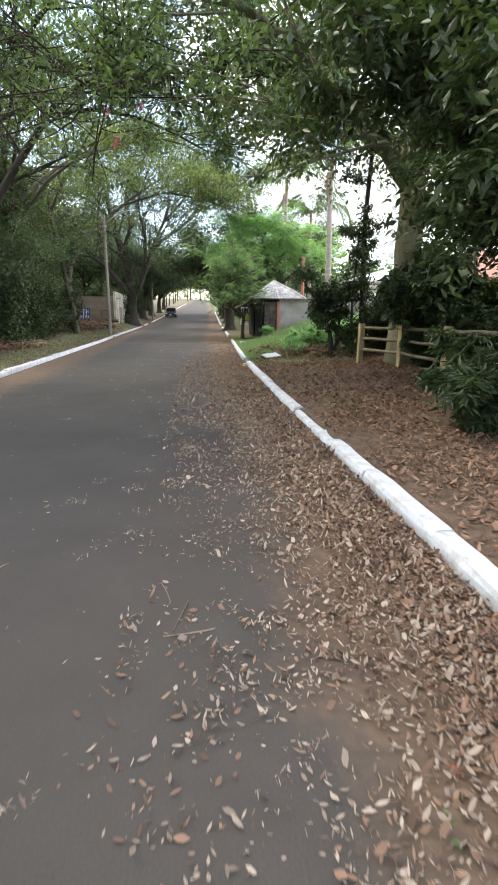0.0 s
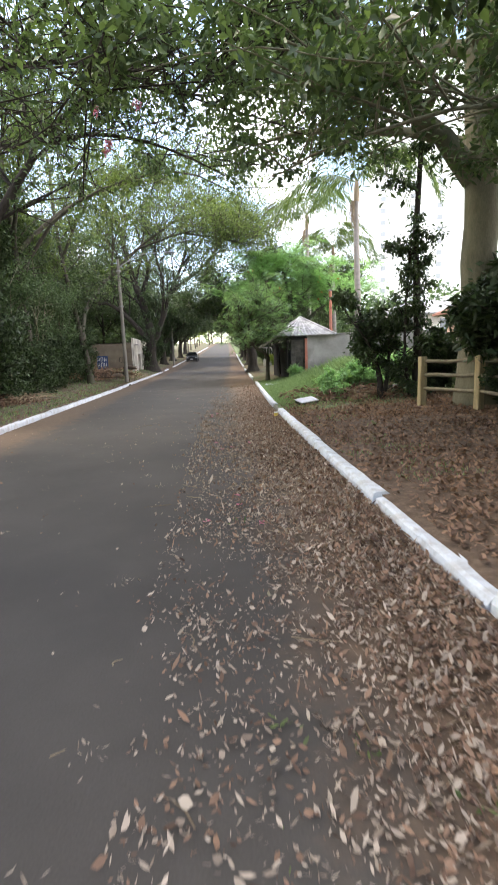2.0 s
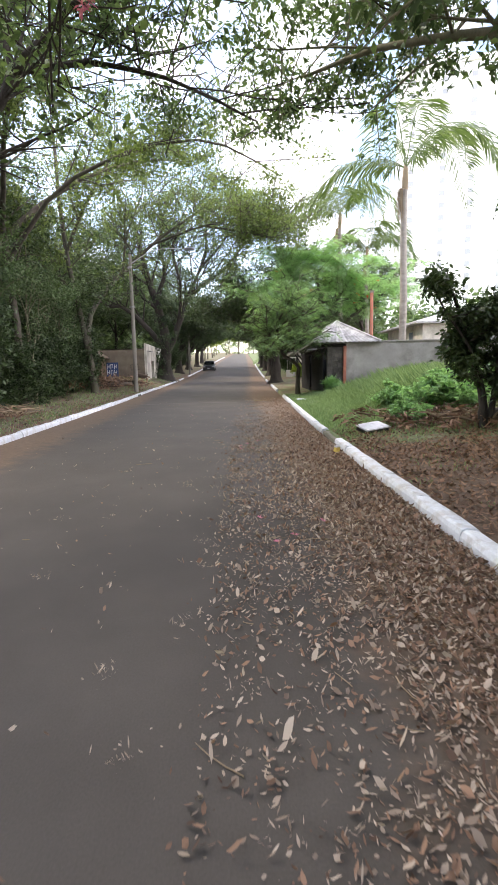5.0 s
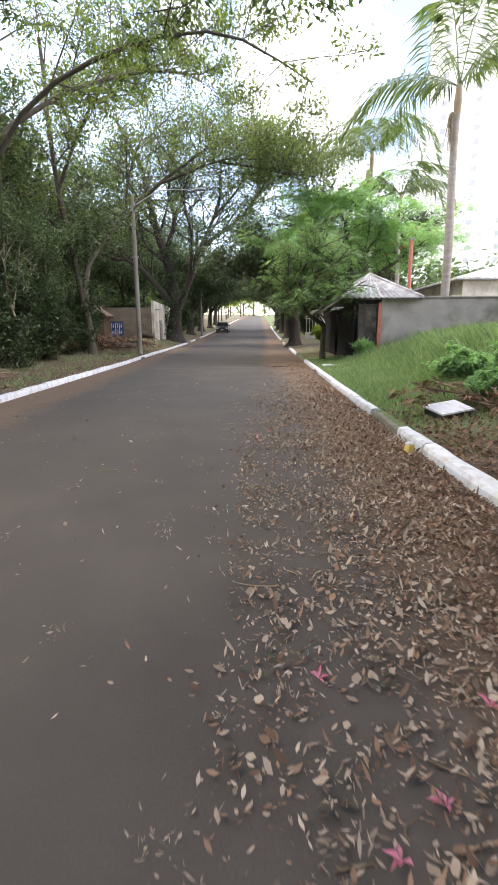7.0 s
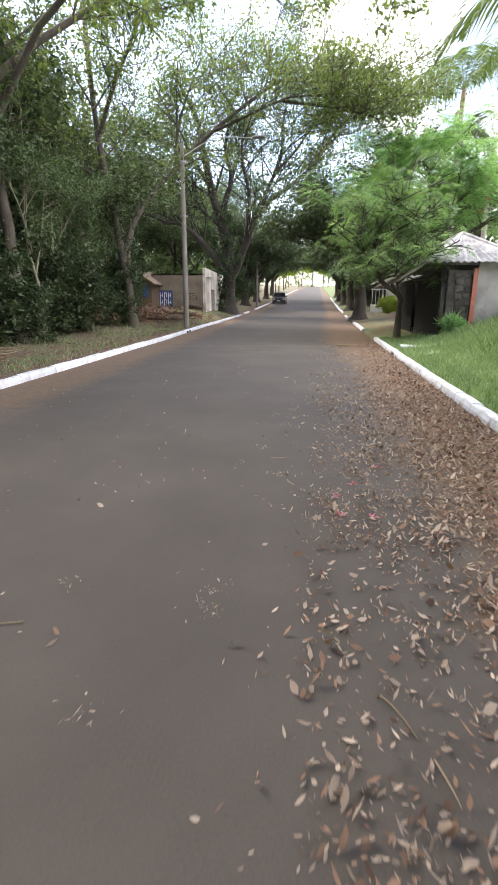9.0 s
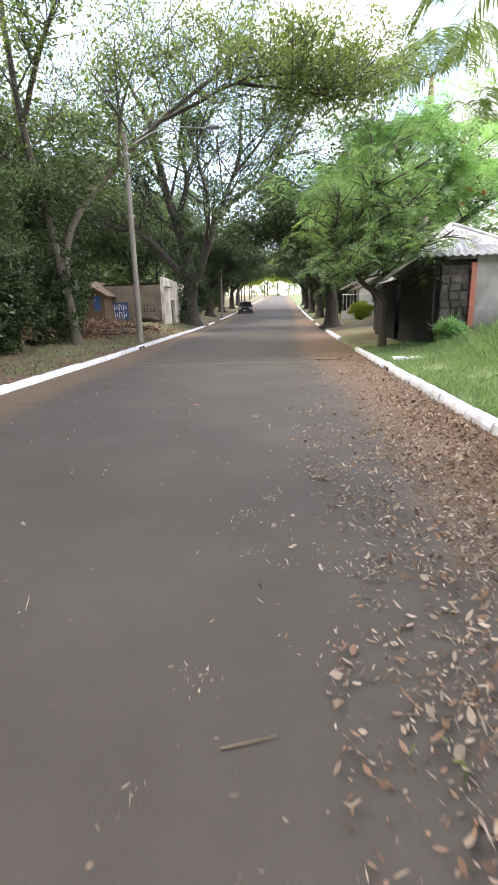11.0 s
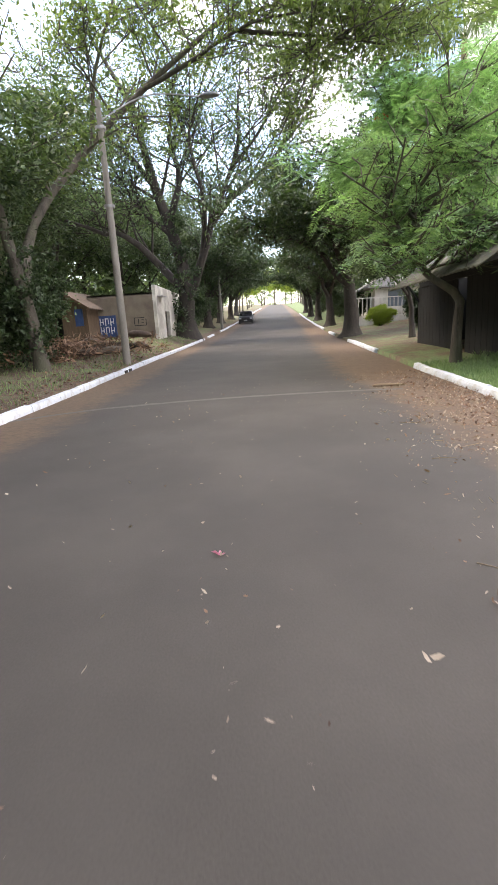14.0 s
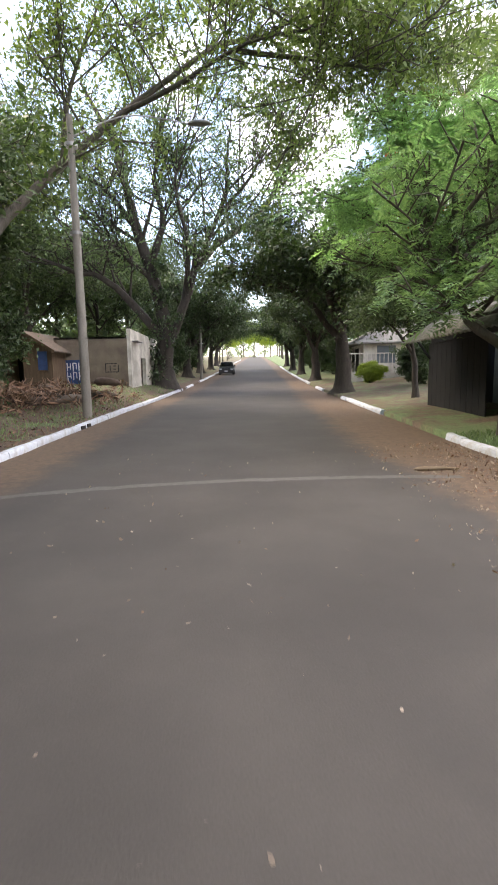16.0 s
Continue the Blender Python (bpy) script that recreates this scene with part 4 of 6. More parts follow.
# ---- palms ----
def palm(name, label, x, y, trunk_top, crown_r, seed, trunk_r=0.17, group="", fronds=15):
    rng = np.random.default_rng(seed)
    z = gz(x, y)
    root = thing(name, x, y, z, label, "palm tree", group)
    h = trunk_top - z
    line = smooth_line([(0, 0, -0.1), (0.04, 0, h * 0.4), (-0.06, 0.03, h * 0.8), (-0.05, 0, h)], 16)
    v, f = tube(line, trunk_r * np.linspace(1.15, 0.72, 16) * rng.uniform(0.97, 1.03, 16), 12)
    raw("trunk", v, f, PALM_BARK, root, smooth=True)
    shaft = np.array([(-0.05, 0, h - 0.05), (-0.05, 0, h + 0.5), (-0.05, 0, h + 1.1), (-0.05, 0, h + 1.35)])
    v, f = tube(shaft, [trunk_r * 0.75, trunk_r * 0.85, trunk_r * 0.6, 0.05], 10)
    raw("crownshaft", v, f, STRAW, root, "brown fibrous crownshaft", smooth=True)
    v, f = joined([tube(smooth_line([(-0.15, -0.1, h - 0.02), (-0.34 + rng.normal() * 0.07, -0.2 + rng.normal() * 0.07, h - 0.2), (-0.36 + rng.normal() * 0.12, -0.22 + rng.normal() * 0.1, h - rng.uniform(1.0, 1.8))], 5), np.linspace(0.02, 0.008, 5), 4) for _ in range(40)])
    raw("flower_spray", v, f, STRAW, root, "hanging straw-coloured flower stalks")
    for k in range(fronds):
        a = 2 * math.pi * k / fronds + rng.uniform(-0.2, 0.2)
        up = rng.uniform(0.15, 1.25)
        ln = crown_r * rng.uniform(0.85, 1.1)
        o = np.array([-0.05, 0, h + 1.1])
        d = np.array([math.cos(a), math.sin(a), 0])
        rach = smooth_line([o, o + d * ln * 0.35 + np.array([0, 0, up * ln * 0.4]), o + d * ln * 0.75 + np.array([0, 0, up * ln * 0.38 - 0.1 * ln]), o + d * ln + np.array([0, 0, up * ln * 0.1 - 0.42 * ln])], 26)
        pieces = [tube(rach, np.linspace(0.03, 0.008, 26), 4)]
        side = np.array([-d[1], d[0], 0])
        q = np.linspace(0.12, 1, 46)
        pos = np.stack([np.interp(q * 25, np.arange(26), rach[:, m]) for m in range(3)], 1)
        for sgn in (1, -1):
            l2 = (ln * 0.28 * np.sin(np.clip(q * 1.05, 0, 1) * np.pi) ** 0.5 + 0.1)[:, None]
            e = side * sgn * 0.8 + d * 0.45 + rng.normal(size=(46, 3)) * 0.12
            e[:, 2] -= 0.35
            tip = pos + e * l2
            tip[:, 2] -= l2[:, 0] * 0.25
            mid = pos + e * l2 * 0.5
            w2 = d * 0.042 + np.array([0, 0, 0.015])
            vv = np.stack([pos, mid + w2, tip, mid - w2], 1).reshape(-1, 3)
            n = np.arange(46)[:, None] * 4
            pieces.append((vv, n + np.array([0, 1, 2, 3])))
        v, f = joined(pieces)
        raw("frond", v, f, LEAF_PALM, root)
    return root


palm("royal_palm", "tall royal palm with a pale straight trunk behind the wall", 9.05, 36.2, 11.3, 5.0, 61, 0.2, fronds=11)
palm("royal_palm", "royal palm with drooping pale fronds above the flame tree", 8.0, 49.5, 12.9, 4.6, 62, 0.19)
palm("royal_palm", "smaller royal palm among the garden trees", 11.0, 52.5, 10.8, 4.0, 63, 0.18)


# ---- shelter with stone pier ----
def corrugated(a, b, c, d, waves, depth=0.03, rows=2):
    """A corrugated sheet from the eave a-b up to the ridge d-c."""
    a, b, c, d = (np.asarray(p, float) for p in (a, b, c, d))
    n = waves * 6 + 1
    up = np.cross(b - a, (c + d) / 2 - a)
    up /= np.linalg.norm(up)
    length = np.linalg.norm(b - a)
    v = []
    for r in range(rows + 1):
        q = r / rows
        p0, p1 = a + (d - a) * q, b + (c - b) * q
        for s in np.linspace(0, 1, n):
            p = p0 + (p1 - p0) * s
            along = (p - a) @ (b - a) / length
            v.append(p + up * depth * math.sin(along / length * waves * 2 * math.pi))
    i, j = np.meshgrid(np.arange(rows), np.arange(n - 1), indexing="ij")
    f = np.stack([i * n + j, i * n + j + 1, (i + 1) * n + j + 1, (i + 1) * n + j], -1).reshape(-1, 4)
    return np.array(v), f


def shelter():
    x0, x1, y0, y1 = 3.9, 6.0, 32.3, 41.2
    z0 = gz(4.2, 33) - 0.1
    root = thing("shelter", x0, y0, z0, "open garden shelter with a grey corrugated hip roof and stone pier", "shelter")
    o = np.array([x0, y0, z0])
    ex0, ex1, ey0, ey1, ez, rz = 3.3, 6.7, 31.9, 39.6, 2.84, 4.06
    ra, rb = np.array([5.0, 34.6, rz]), np.array([5.0, 36.2, rz])
    A, B, C, D = (np.array(p) for p in ((ex0, ey0, ez), (ex1, ey0, ez), (ex1, ey1, ez), (ex0, ey1, ez)))
    low = np.array([-0.9, 0, -0.6])
    for s in [(A, B, ra, ra, 15), (D, A, ra, rb, 34), (B, C, rb, ra, 34), (C, D, rb, rb, 15), (D + low, A + low, A, D, 34)]:
        v, f = corrugated(s[0] - o, s[1] - o, s[2] - o, s[3] - o, s[4])
        ob = raw("roof_sheet", v, f, MOSSY if s[0] is not A and s[2] is A else SHEET, root, "grey weathered corrugated sheet", smooth=True)
        so = ob.modifiers.new("thick", "SOLIDIFY")
        so.thickness = 0.012
    for a, b in ((A, ra), (B, ra), (C, rb), (D, rb), (ra, rb)):
        v, f = tube(np.array([a, b]) - o + np.array([0, 0, 0.02]), [0.06, 0.06], 6)
        raw("ridge_cap", v, f, SHEET, root)
    for ya, yb in ((y0, y1),):
        part("beam", boxed(-0.05, 0, 2.35 - z0, 0.1, yb - ya, 2.55 - z0), SHADED_WOOD, root)
    part("beam", boxed(-0.05, -0.02, 2.6 - z0, x1 - x0, 0.13, 2.76 - z0), SHADED_WOOD, root)
    for k in range(24):
        ya = k * 0.385
        if 3.9 < ya < 4.7:
            continue
        part("board", boxed(0.0, ya + 0.006, -0.1, 0.035 + 0.006 * (k % 3), ya + 0.375, 2.36 - z0), SHADED_WOOD, root)
    part("back_wall", boxed(0.1, y1 - y0 - 0.1, -0.1, x1 - x0, y1 - y0, 2.6 - z0), SHADED_WOOD, root)
    part("side_wall", boxed(x1 - x0 - 0.12, 0.2, -0.1, x1 - x0, y1 - y0 - 0.1, 2.6 - z0), CONCRETE, root)
    pier = part("stone_pier", boxed(0.2, -0.02, -0.1, 0.98, 0.2, 2.6 - z0), MORTAR, root, "pier of rough dark field stones")
    rng = np.random.default_rng(71)
    z = 0.0
    while z < 2.45 - z0:
        h = rng.uniform(0.16, 0.26)
        x = 0.18
        while x < 0.94:
            wd = min(rng.uniform(0.18, 0.36), 1.0 - x)
            bm = boxed(x + 0.012, -0.02 - rng.uniform(0.03, 0.07), z + 0.012, x + wd - 0.012, 0.05, z + h - 0.012, 0.025)
            for vt in bm.verts:
                vt.co += Vector(rng.normal(size=3) * 0.008)
            part("stone", bm, STONE, pier)
            x += wd
        z += h
    part("post", boxed(1.0, -0.14, -0.15, 1.15, 0.0, 2.66 - z0, 0.008), RED_POST, root, "faded red timber post")
    v, f = tube(np.array([(0.0, 9.1, 1.75 - z0 + 0.1), (-0.55, 9.4, 2.75 - z0)]), [0.04, 0.04], 6)
    raw("brace", v, f, SHADED_WOOD, root)


shelter()

bm = boxed(5.056, 32.2, 0.2, 19, 32.38, 2.84)
w1 = tagged(part("wall_garden", bm, CONCRETE), "grey rendered garden wall with damp stains", "wall", kind="structure")
part("coping", boxed(5.056, 32.14, 2.84, 19, 32.42, 2.91, 0.01), CONCRETE, w1)
w2 = tagged(part("wall_lot", boxed(19.0, 8, 0.1, 19.2, 32.38, 2.6), CONCRETE), "grey rendered wall closing the empty lot", "wall", kind="structure")
rp = thing("rusty_pole", 7.25, 36.0, gz(7.25, 36), "thin rusty orange pole behind the garden wall", "pole")
v, f = tube(np.array([(0, 0, -0.1), (0, 0, 2.5), (-0.03, 0, 5.2)]), [0.11, 0.1, 0.09], 8)
raw("shaft", v, f, RED_POST, rp, smooth=True)
part("cap", boxed(-0.14, -0.1, 5.2, 0.1, 0.1, 5.32, 0.01), POLE, rp)


def house(name, label, x0, y0, x1, y1, z0, eave, ridge, wall, roof, over=0.5, openings=(), along="x"):
    """A house: walls with openings set in, and an overhanging hip roof. openings: (side, from, to, low, high, kind)."""
    root = thing(name, x0, y0, z0, label, "house")
    dx, dy, h = x1 - x0, y1 - y0, eave - z0
    part("wall", boxed(0, 0, -0.2, dx, dy, h), wall, root)
    e = over
    m = min(dx, dy) / 2
    top = [(m, dy / 2), (dx - m, dy / 2)] if dx >= dy else [(dx / 2, m), (dx / 2, dy - m)]
    pts = [(-e, -e, h), (dx + e, -e, h), (dx + e, dy + e, h), (-e, dy + e, h)]
    pts += [(p[0], p[1], h - 0.12) for p in pts] + [(*top[0], ridge - z0), (*top[1], ridge - z0)]
    side = [(0, 1, 9, 8), (1, 2, 9), (2, 3, 8, 9), (3, 0, 8)] if dx >= dy else [(0, 1, 8), (1, 2, 9, 8), (2, 3, 9), (3, 0, 8, 9)]
    part("roof", poly(pts, side + [(0, 1, 5, 4), (1, 2, 6, 5), (2, 3, 7, 6), (3, 0, 4, 7), (4, 5, 6, 7)]), roof, root)
    for s, a, b, lo, hi, kind in openings:
        nm, mt = ("window", GLASSY) if kind == "window" else ("door", DARK)
        if s == "y":
            fr = part(nm, boxed(a, -0.03, lo, b, 0.02, hi), mt, root)
            for q in ((a - 0.06, -0.05, lo, a, 0.0, hi), (b, -0.05, lo, b + 0.06, 0.0, hi), (a - 0.06, -0.05, hi, b + 0.06, 0.0, hi + 0.06)):
                part("frame", boxed(*q), WHITEWALL, fr)
        else:
            xx = 0 if s == "x" else dx
            fr = part(nm, boxed(xx - 0.03, a, lo, xx + 0.03, b, hi), mt, root)
            for q in ((xx - 0.05, a - 0.06, lo, xx + 0.05, a, hi), (xx - 0.05, b, lo, xx + 0.05, b + 0.06, hi), (xx - 0.05, a - 0.06, hi, xx + 0.05, b + 0.06, hi + 0.06)):
                part("frame", boxed(*q), WHITEWALL, fr)
    return root


house("house", "low pale house with an overhanging roof behind the garden wall", 13.4, 45, 24, 54, gz(14, 45), 4.9, 6.4, WHITEWALL, SHEET, 0.8, [("y", 2.4, 2.7, 2.2, 3.5, "window"), ("y", 5, 6.2, 2.2, 3.4, "window"), ("x", 2, 3, 2, 3.3, "window")])
house("house", "grey-roofed white house beside the far street trees", 6.2, 62.5, 14, 72, gz(8, 63), 3.7, 6.0, WHITEWALL, CONCRETE, 0.7, [("y", 1.0, 2.4, 1.0, 2.3, "window"), ("x", 1.5, 3, 0.2, 2.2, "door"), ("y", 4.2, 5.6, 1.0, 2.3, "window")])
house("house", "pink rendered house with a red tiled roof beyond the fence", 12.6, 24.5, 18.6, 30.5, gz(13, 25), 3.7, 5.4, PINKWALL, ROOFTILE, 0.6, [("y", 2.0, 3.2, 1.2, 2.4, "window"), ("x", 1.5, 2.7, 1.2, 2.4, "window"), ("x", 3.8, 4.7, 0.1, 2.2, "door")])
fence_w = thing("railing_fence", 4.4, 60.0, gz(6, 60), "white railing fence in front of the grey-roofed house", "fence")
part("base_wall", boxed(0, 0, -0.2, 7.5, 0.15, 0.6), WHITEWALL, fence_w)
for k in range(26):
    part("bar", boxed(0.1 + k * 0.29, 0.05, 0.6, 0.14 + k * 0.29, 0.09, 1.9), WHITEWALL, fence_w)
part("rail", boxed(0, 0.04, 1.86, 7.5, 0.1, 1.93), WHITEWALL, fence_w)
hedge = shrub("hedge_bush", "clipped yellow-green bush near the white railing", LEAF_YELLOW, 44, 0.85, 1.35, 60, 0.1, stems=8)
hedge.matrix_world = pose(5.6, 57.5, gz(5.6, 57.5), 0, 0, 20)
weed = shrub("palm_shrub", "dark leafy shrub beside the white railing", LEAF_DARK, 45, 0.9, 1.6, 30, 0.25, 0.25, stems=6)
weed.matrix_world = pose(6.9, 52, gz(6.9, 52), 0, 0, 0)

# ---- tower ----
tower = thing("apartment_tower", 42, 150, rise(150), "tall apartment tower, coloured pale as if washed out by glare, with rows of small windows", "apartment building", turn=-17)
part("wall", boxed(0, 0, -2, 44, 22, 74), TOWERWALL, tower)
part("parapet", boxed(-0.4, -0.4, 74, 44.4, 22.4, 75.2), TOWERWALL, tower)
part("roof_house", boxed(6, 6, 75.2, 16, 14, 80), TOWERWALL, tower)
wm = bpy.data.meshes.new("window")
bmw = boxed(-0.65, -0.06, 0, 0.65, 0.06, 1.3)
bmw.to_mesh(wm)
bmw.free()
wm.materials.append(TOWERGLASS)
sm = bpy.data.meshes.new("sill")
bmw = boxed(-0.8, -0.22, -0.16, 0.8, 0.0, 0)
bmw.to_mesh(sm)
bmw.free()
sm.materials.append(TOWERWALL)
for fl in range(23):
    for k, xx in enumerate((4.0, 12.0, 19.0, 27.0, 35.0)):
        wn = new("window", wm)
        wn.parent = tower
        wn.location = (xx, 0, 2.0 + fl * 3.1)
        si = new("sill", sm)
        si.parent = wn
    for yy in (6, 16):
        wn = new("window", wm)
        wn.parent = tower
        wn.location, wn.rotation_euler = (0, yy, 2.0 + fl * 3.1), (0, 0, -math.pi / 2)


# ---- left-hand buildings ----
def workshop():
    x0, y0, x1, y1, z0 = -12.9, 51.8, -8.7, 60.0, 0.6
    root = thing("workshop", x0, y0, z0, "small flat-roofed building with a white front and stained side wall", "building")
    dx, dy = x1 - x0, y1 - y0
    part("side_wall", boxed(0, 0, -0.2, dx - 0.2, 0.2, 3.0), BEIGE, root, "stained beige rendered wall")
    part("back_wall", boxed(0, 0.2, -0.2, 0.2, dy, 2.9), BEIGE, root)
    part("end_wall", boxed(0.2, dy - 0.2, -0.2, dx - 0.2, dy, 2.9), BEIGE, root)
    # white front with a door opening and a sloped parapet
    d0, d1, dh = 2.2, 3.5, 1.95
    part("front_wall", poly([(dx - 0.2, 0, -0.2), (dx - 0.2, d0, -0.2), (dx - 0.2, d0, dh), (dx - 0.2, d1, dh), (dx - 0.2, d1, -0.2), (dx - 0.2, dy, -0.2), (dx - 0.2, dy, 3.25), (dx - 0.2, 0, 3.42),
                             (dx, 0, -0.2), (dx, d0, -0.2), (dx, d0, dh), (dx, d1, dh), (dx, d1, -0.2), (dx, dy, -0.2), (dx, dy, 3.25), (dx, 0, 3.42)],
                            [(0, 1, 2, 7), (2, 3, 6, 7), (3, 4, 5, 6), (8, 9, 10, 15), (10, 11, 14, 15), (11, 12, 13, 14), (0, 7, 15, 8), (5, 13, 14, 6), (6, 14, 15, 7), (1, 9, 10, 2), (2, 10, 11, 3), (3, 11, 12, 4)]), WHITEWALL, root, "dirty white rendered front")
    part("roof", boxed(0, 0, 2.9, dx - 0.2, dy, 3.0), SHEET, root)
    dr = part("door", boxed(dx - 0.16, d0, -0.1, dx - 0.12, d1 - 0.45, dh), DARK, root, "dark half-open door")
    part("frame", boxed(dx - 0.21, d0, -0.1, dx + 0.02, d0 + 0.07, dh), SHACK, dr)
    part("awning", boxed(dx, 0.3, 2.75, dx + 0.35, 1.5, 2.8), SHEET, root)
    # painted panel with lettering shown as plain bars, and scrawled outlines
    board = part("painted_panel", boxed(0.25, -0.03, 0.35, 1.65, -0.004, 1.8), BLUE, root, "faded blue painted panel with white lettering")
    for r, row in enumerate(((1.2, 1.65), (0.7, 1.15))):
        for k in range(4):
            a = 0.33 + k * 0.32
            part("bar", boxed(a, -0.045, row[0], a + 0.05, -0.03, row[1]), WHITEPLASTIC, board)
            part("bar", boxed(a + 0.05, -0.045, row[1] - 0.2 * (k % 2) - 0.06, a + 0.2, -0.03, row[1] - 0.2 * (k % 2)), WHITEPLASTIC, board)
            part("bar", boxed(a + 0.18, -0.044, row[0] + 0.1, a + 0.22, -0.03, row[1] - 0.03), WHITEPLASTIC, board)
    for q in ((2.75, 1.1, 3.5, 1.14), (2.75, 1.55, 3.4, 1.59), (2.75, 1.1, 2.79, 1.59), (3.46, 1.1, 3.5, 1.5), (3.0, 1.2, 3.04, 1.5), (3.2, 1.25, 3.35, 1.29), (3.2, 1.42, 3.35, 1.46)):
        part("scrawl", boxed(q[0], -0.006, q[1], q[2], 0.0, q[3]), DARK, root)


workshop()
gate = thing("red_gate", -8.8, 60.1, 0.85, "red painted metal gate beside the white front", "gate")
part("leaf", boxed(0, 0, 0, 0.06, 1.9, 2.2), RED, gate)
part("gate_post", boxed(-0.03, 1.9, -0.1, 0.15, 2.08, 2.4), BEIGE, gate)
part("gate_post", boxed(-0.03, -0.09, -0.1, 0.15, 0.0, 2.4), BEIGE, gate)


def shack():
    x0, y0, x1, y1, z0 = -14.9, 50.0, -12.3, 53.9, gz(-13.5, 50.2) - 0.05
    root = thing("shack", x0, y0, z0, "small ochre board shack with a tiled gable roof and blue shutter", "shed")
    dx, dy, h = x1 - x0, y1 - y0, 3.0 - z0
    ap = 3.85 - z0
    door0, door1 = 0.15, 1.1
    part("front_wall", poly([(door1, 0, -0.2), (dx, 0, -0.2), (dx, 0, h), (dx / 2, 0, ap - 0.1), (0, 0, h), (0, 0, -0.2), (door0, 0, -0.2), (door0, 0, 1.9), (door1, 0, 1.9),
                             (door1, 0.12, -0.2), (dx, 0.12, -0.2), (dx, 0.12, h), (dx / 2, 0.12, ap - 0.1), (0, 0.12, h), (0, 0.12, -0.2), (door0, 0.12, -0.2), (door0, 0.12, 1.9), (door1, 0.12, 1.9)],
                            [(0, 1, 2, 8), (2, 3, 4, 7, 8), (4, 5, 6, 7), (9, 10, 11, 17), (11, 12, 13, 16, 17), (13, 14, 15, 16), (1, 10, 11, 2), (0, 8, 17, 9), (8, 7, 16, 17), (6, 15, 16, 7)]), SHACK, root)
    part("side_wall", boxed(dx - 0.12, 0.12, -0.2, dx, dy, h), SHACK, root)
    part("side_wall", boxed(0, 0.12, -0.2, 0.12, dy, h), SHACK, root)
    part("back_wall", boxed(0.12, dy - 0.12, -0.2, dx - 0.12, dy, h), SHACK, root)
    for s in (0, 1):
        xa, xb = (-0.35, dx / 2) if s == 0 else (dx + 0.35, dx / 2)
        ze = h - 0.2
        part("roof_slope", poly([(xa, -0.5, ze), (xb, -0.5, ap), (xb, dy + 0.3, ap), (xa, dy + 0.3, ze), (xa, -0.5, ze - 0.07), (xb, -0.5, ap - 0.07), (xb, dy + 0.3, ap - 0.07), (xa, dy + 0.3, ze - 0.07)],
                                [(0, 1, 2, 3), (4, 5, 6, 7), (0, 1, 5, 4), (2, 3, 7, 6), (0, 3, 7, 4)]), TILE, root)
        part("bargeboard", poly([(xa, -0.52, ze + 0.02), (xb, -0.52, ap + 0.02), (xb, -0.52, ap - 0.14), (xa, -0.52, ze - 0.14), (xa, -0.49, ze + 0.02), (xb, -0.49, ap + 0.02), (xb, -0.49, ap - 0.14), (xa, -0.49, ze - 0.14)],
                                [(0, 1, 2, 3), (4, 5, 6, 7), (0, 1, 5, 4), (3, 2, 6, 7)]), SHACK, root)
    win = part("window", boxed(dx - 0.72, -0.04, 1.85 - z0, dx - 0.25, 0.0, 2.8 - z0), BLUE, root, "blue painted shutter")
    part("sill", boxed(dx - 0.78, -0.1, 1.79 - z0, dx - 0.2, 0.0, 1.85 - z0), SHACK, win)
    part("interior", boxed(0.13, 1.5, -0.1, dx - 0.13, 1.54, h - 0.2), DARK, root)


shack()


# ---- poles ----
def lamp_pole(x, y, h, arm, label):
    root = thing("street_lamp", x, y, gz(x, y), label, "street lamp")
    v, f = tube(np.array([(0, 0, -0.2), (0, 0, h * 0.5), (0, 0, h)]), [0.15, 0.125, 0.09], 12)
    raw("pole", v, f, POLE, root, smooth=True)
    if arm:
        a = np.array(arm)
        line = smooth_line([(0, 0, h * 0.93), a * np.array([0.45, 0.45, 0]) + np.array([0, 0, h * 0.93 + (a[2] - h * 0.93) * 0.75]), a], 10)
        v, f = tube(line, np.full(10, 0.024), 8)
        raw("arm", v, f, LAMPMETAL, root, smooth=True)
        bm = bmesh.new()
        bmesh.ops.create_uvsphere(bm, u_segments=14, v_segments=8, radius=1)
        for vt in bm.verts:
            vt.co = Vector((a[0] + 0.32 + vt.co.x * 0.42, a[1] + vt.co.y * 0.16, a[2] + vt.co.z * (0.12 if vt.co.z > 0 else 0.07)))
        part("lamp_head", bm, LAMPMETAL, root)
    for k, z in enumerate((h * 0.62, h * 0.9)):
        v, f = tube(np.array([(0, 0, z), (0, 0, z + 0.09)]), [0.19, 0.19], 12)
        raw("band", v, f, LAMPMETAL, root)
    return root


lamp_pole(-7.15, 39.9, 8.7, (3.15, 2.5, 9.55), "tapered concrete street lamp pole with a long curved arm")
lamp_pole(-7.15, 72.3, 5.4, None, "plain concrete utility pole beside the far kerb")

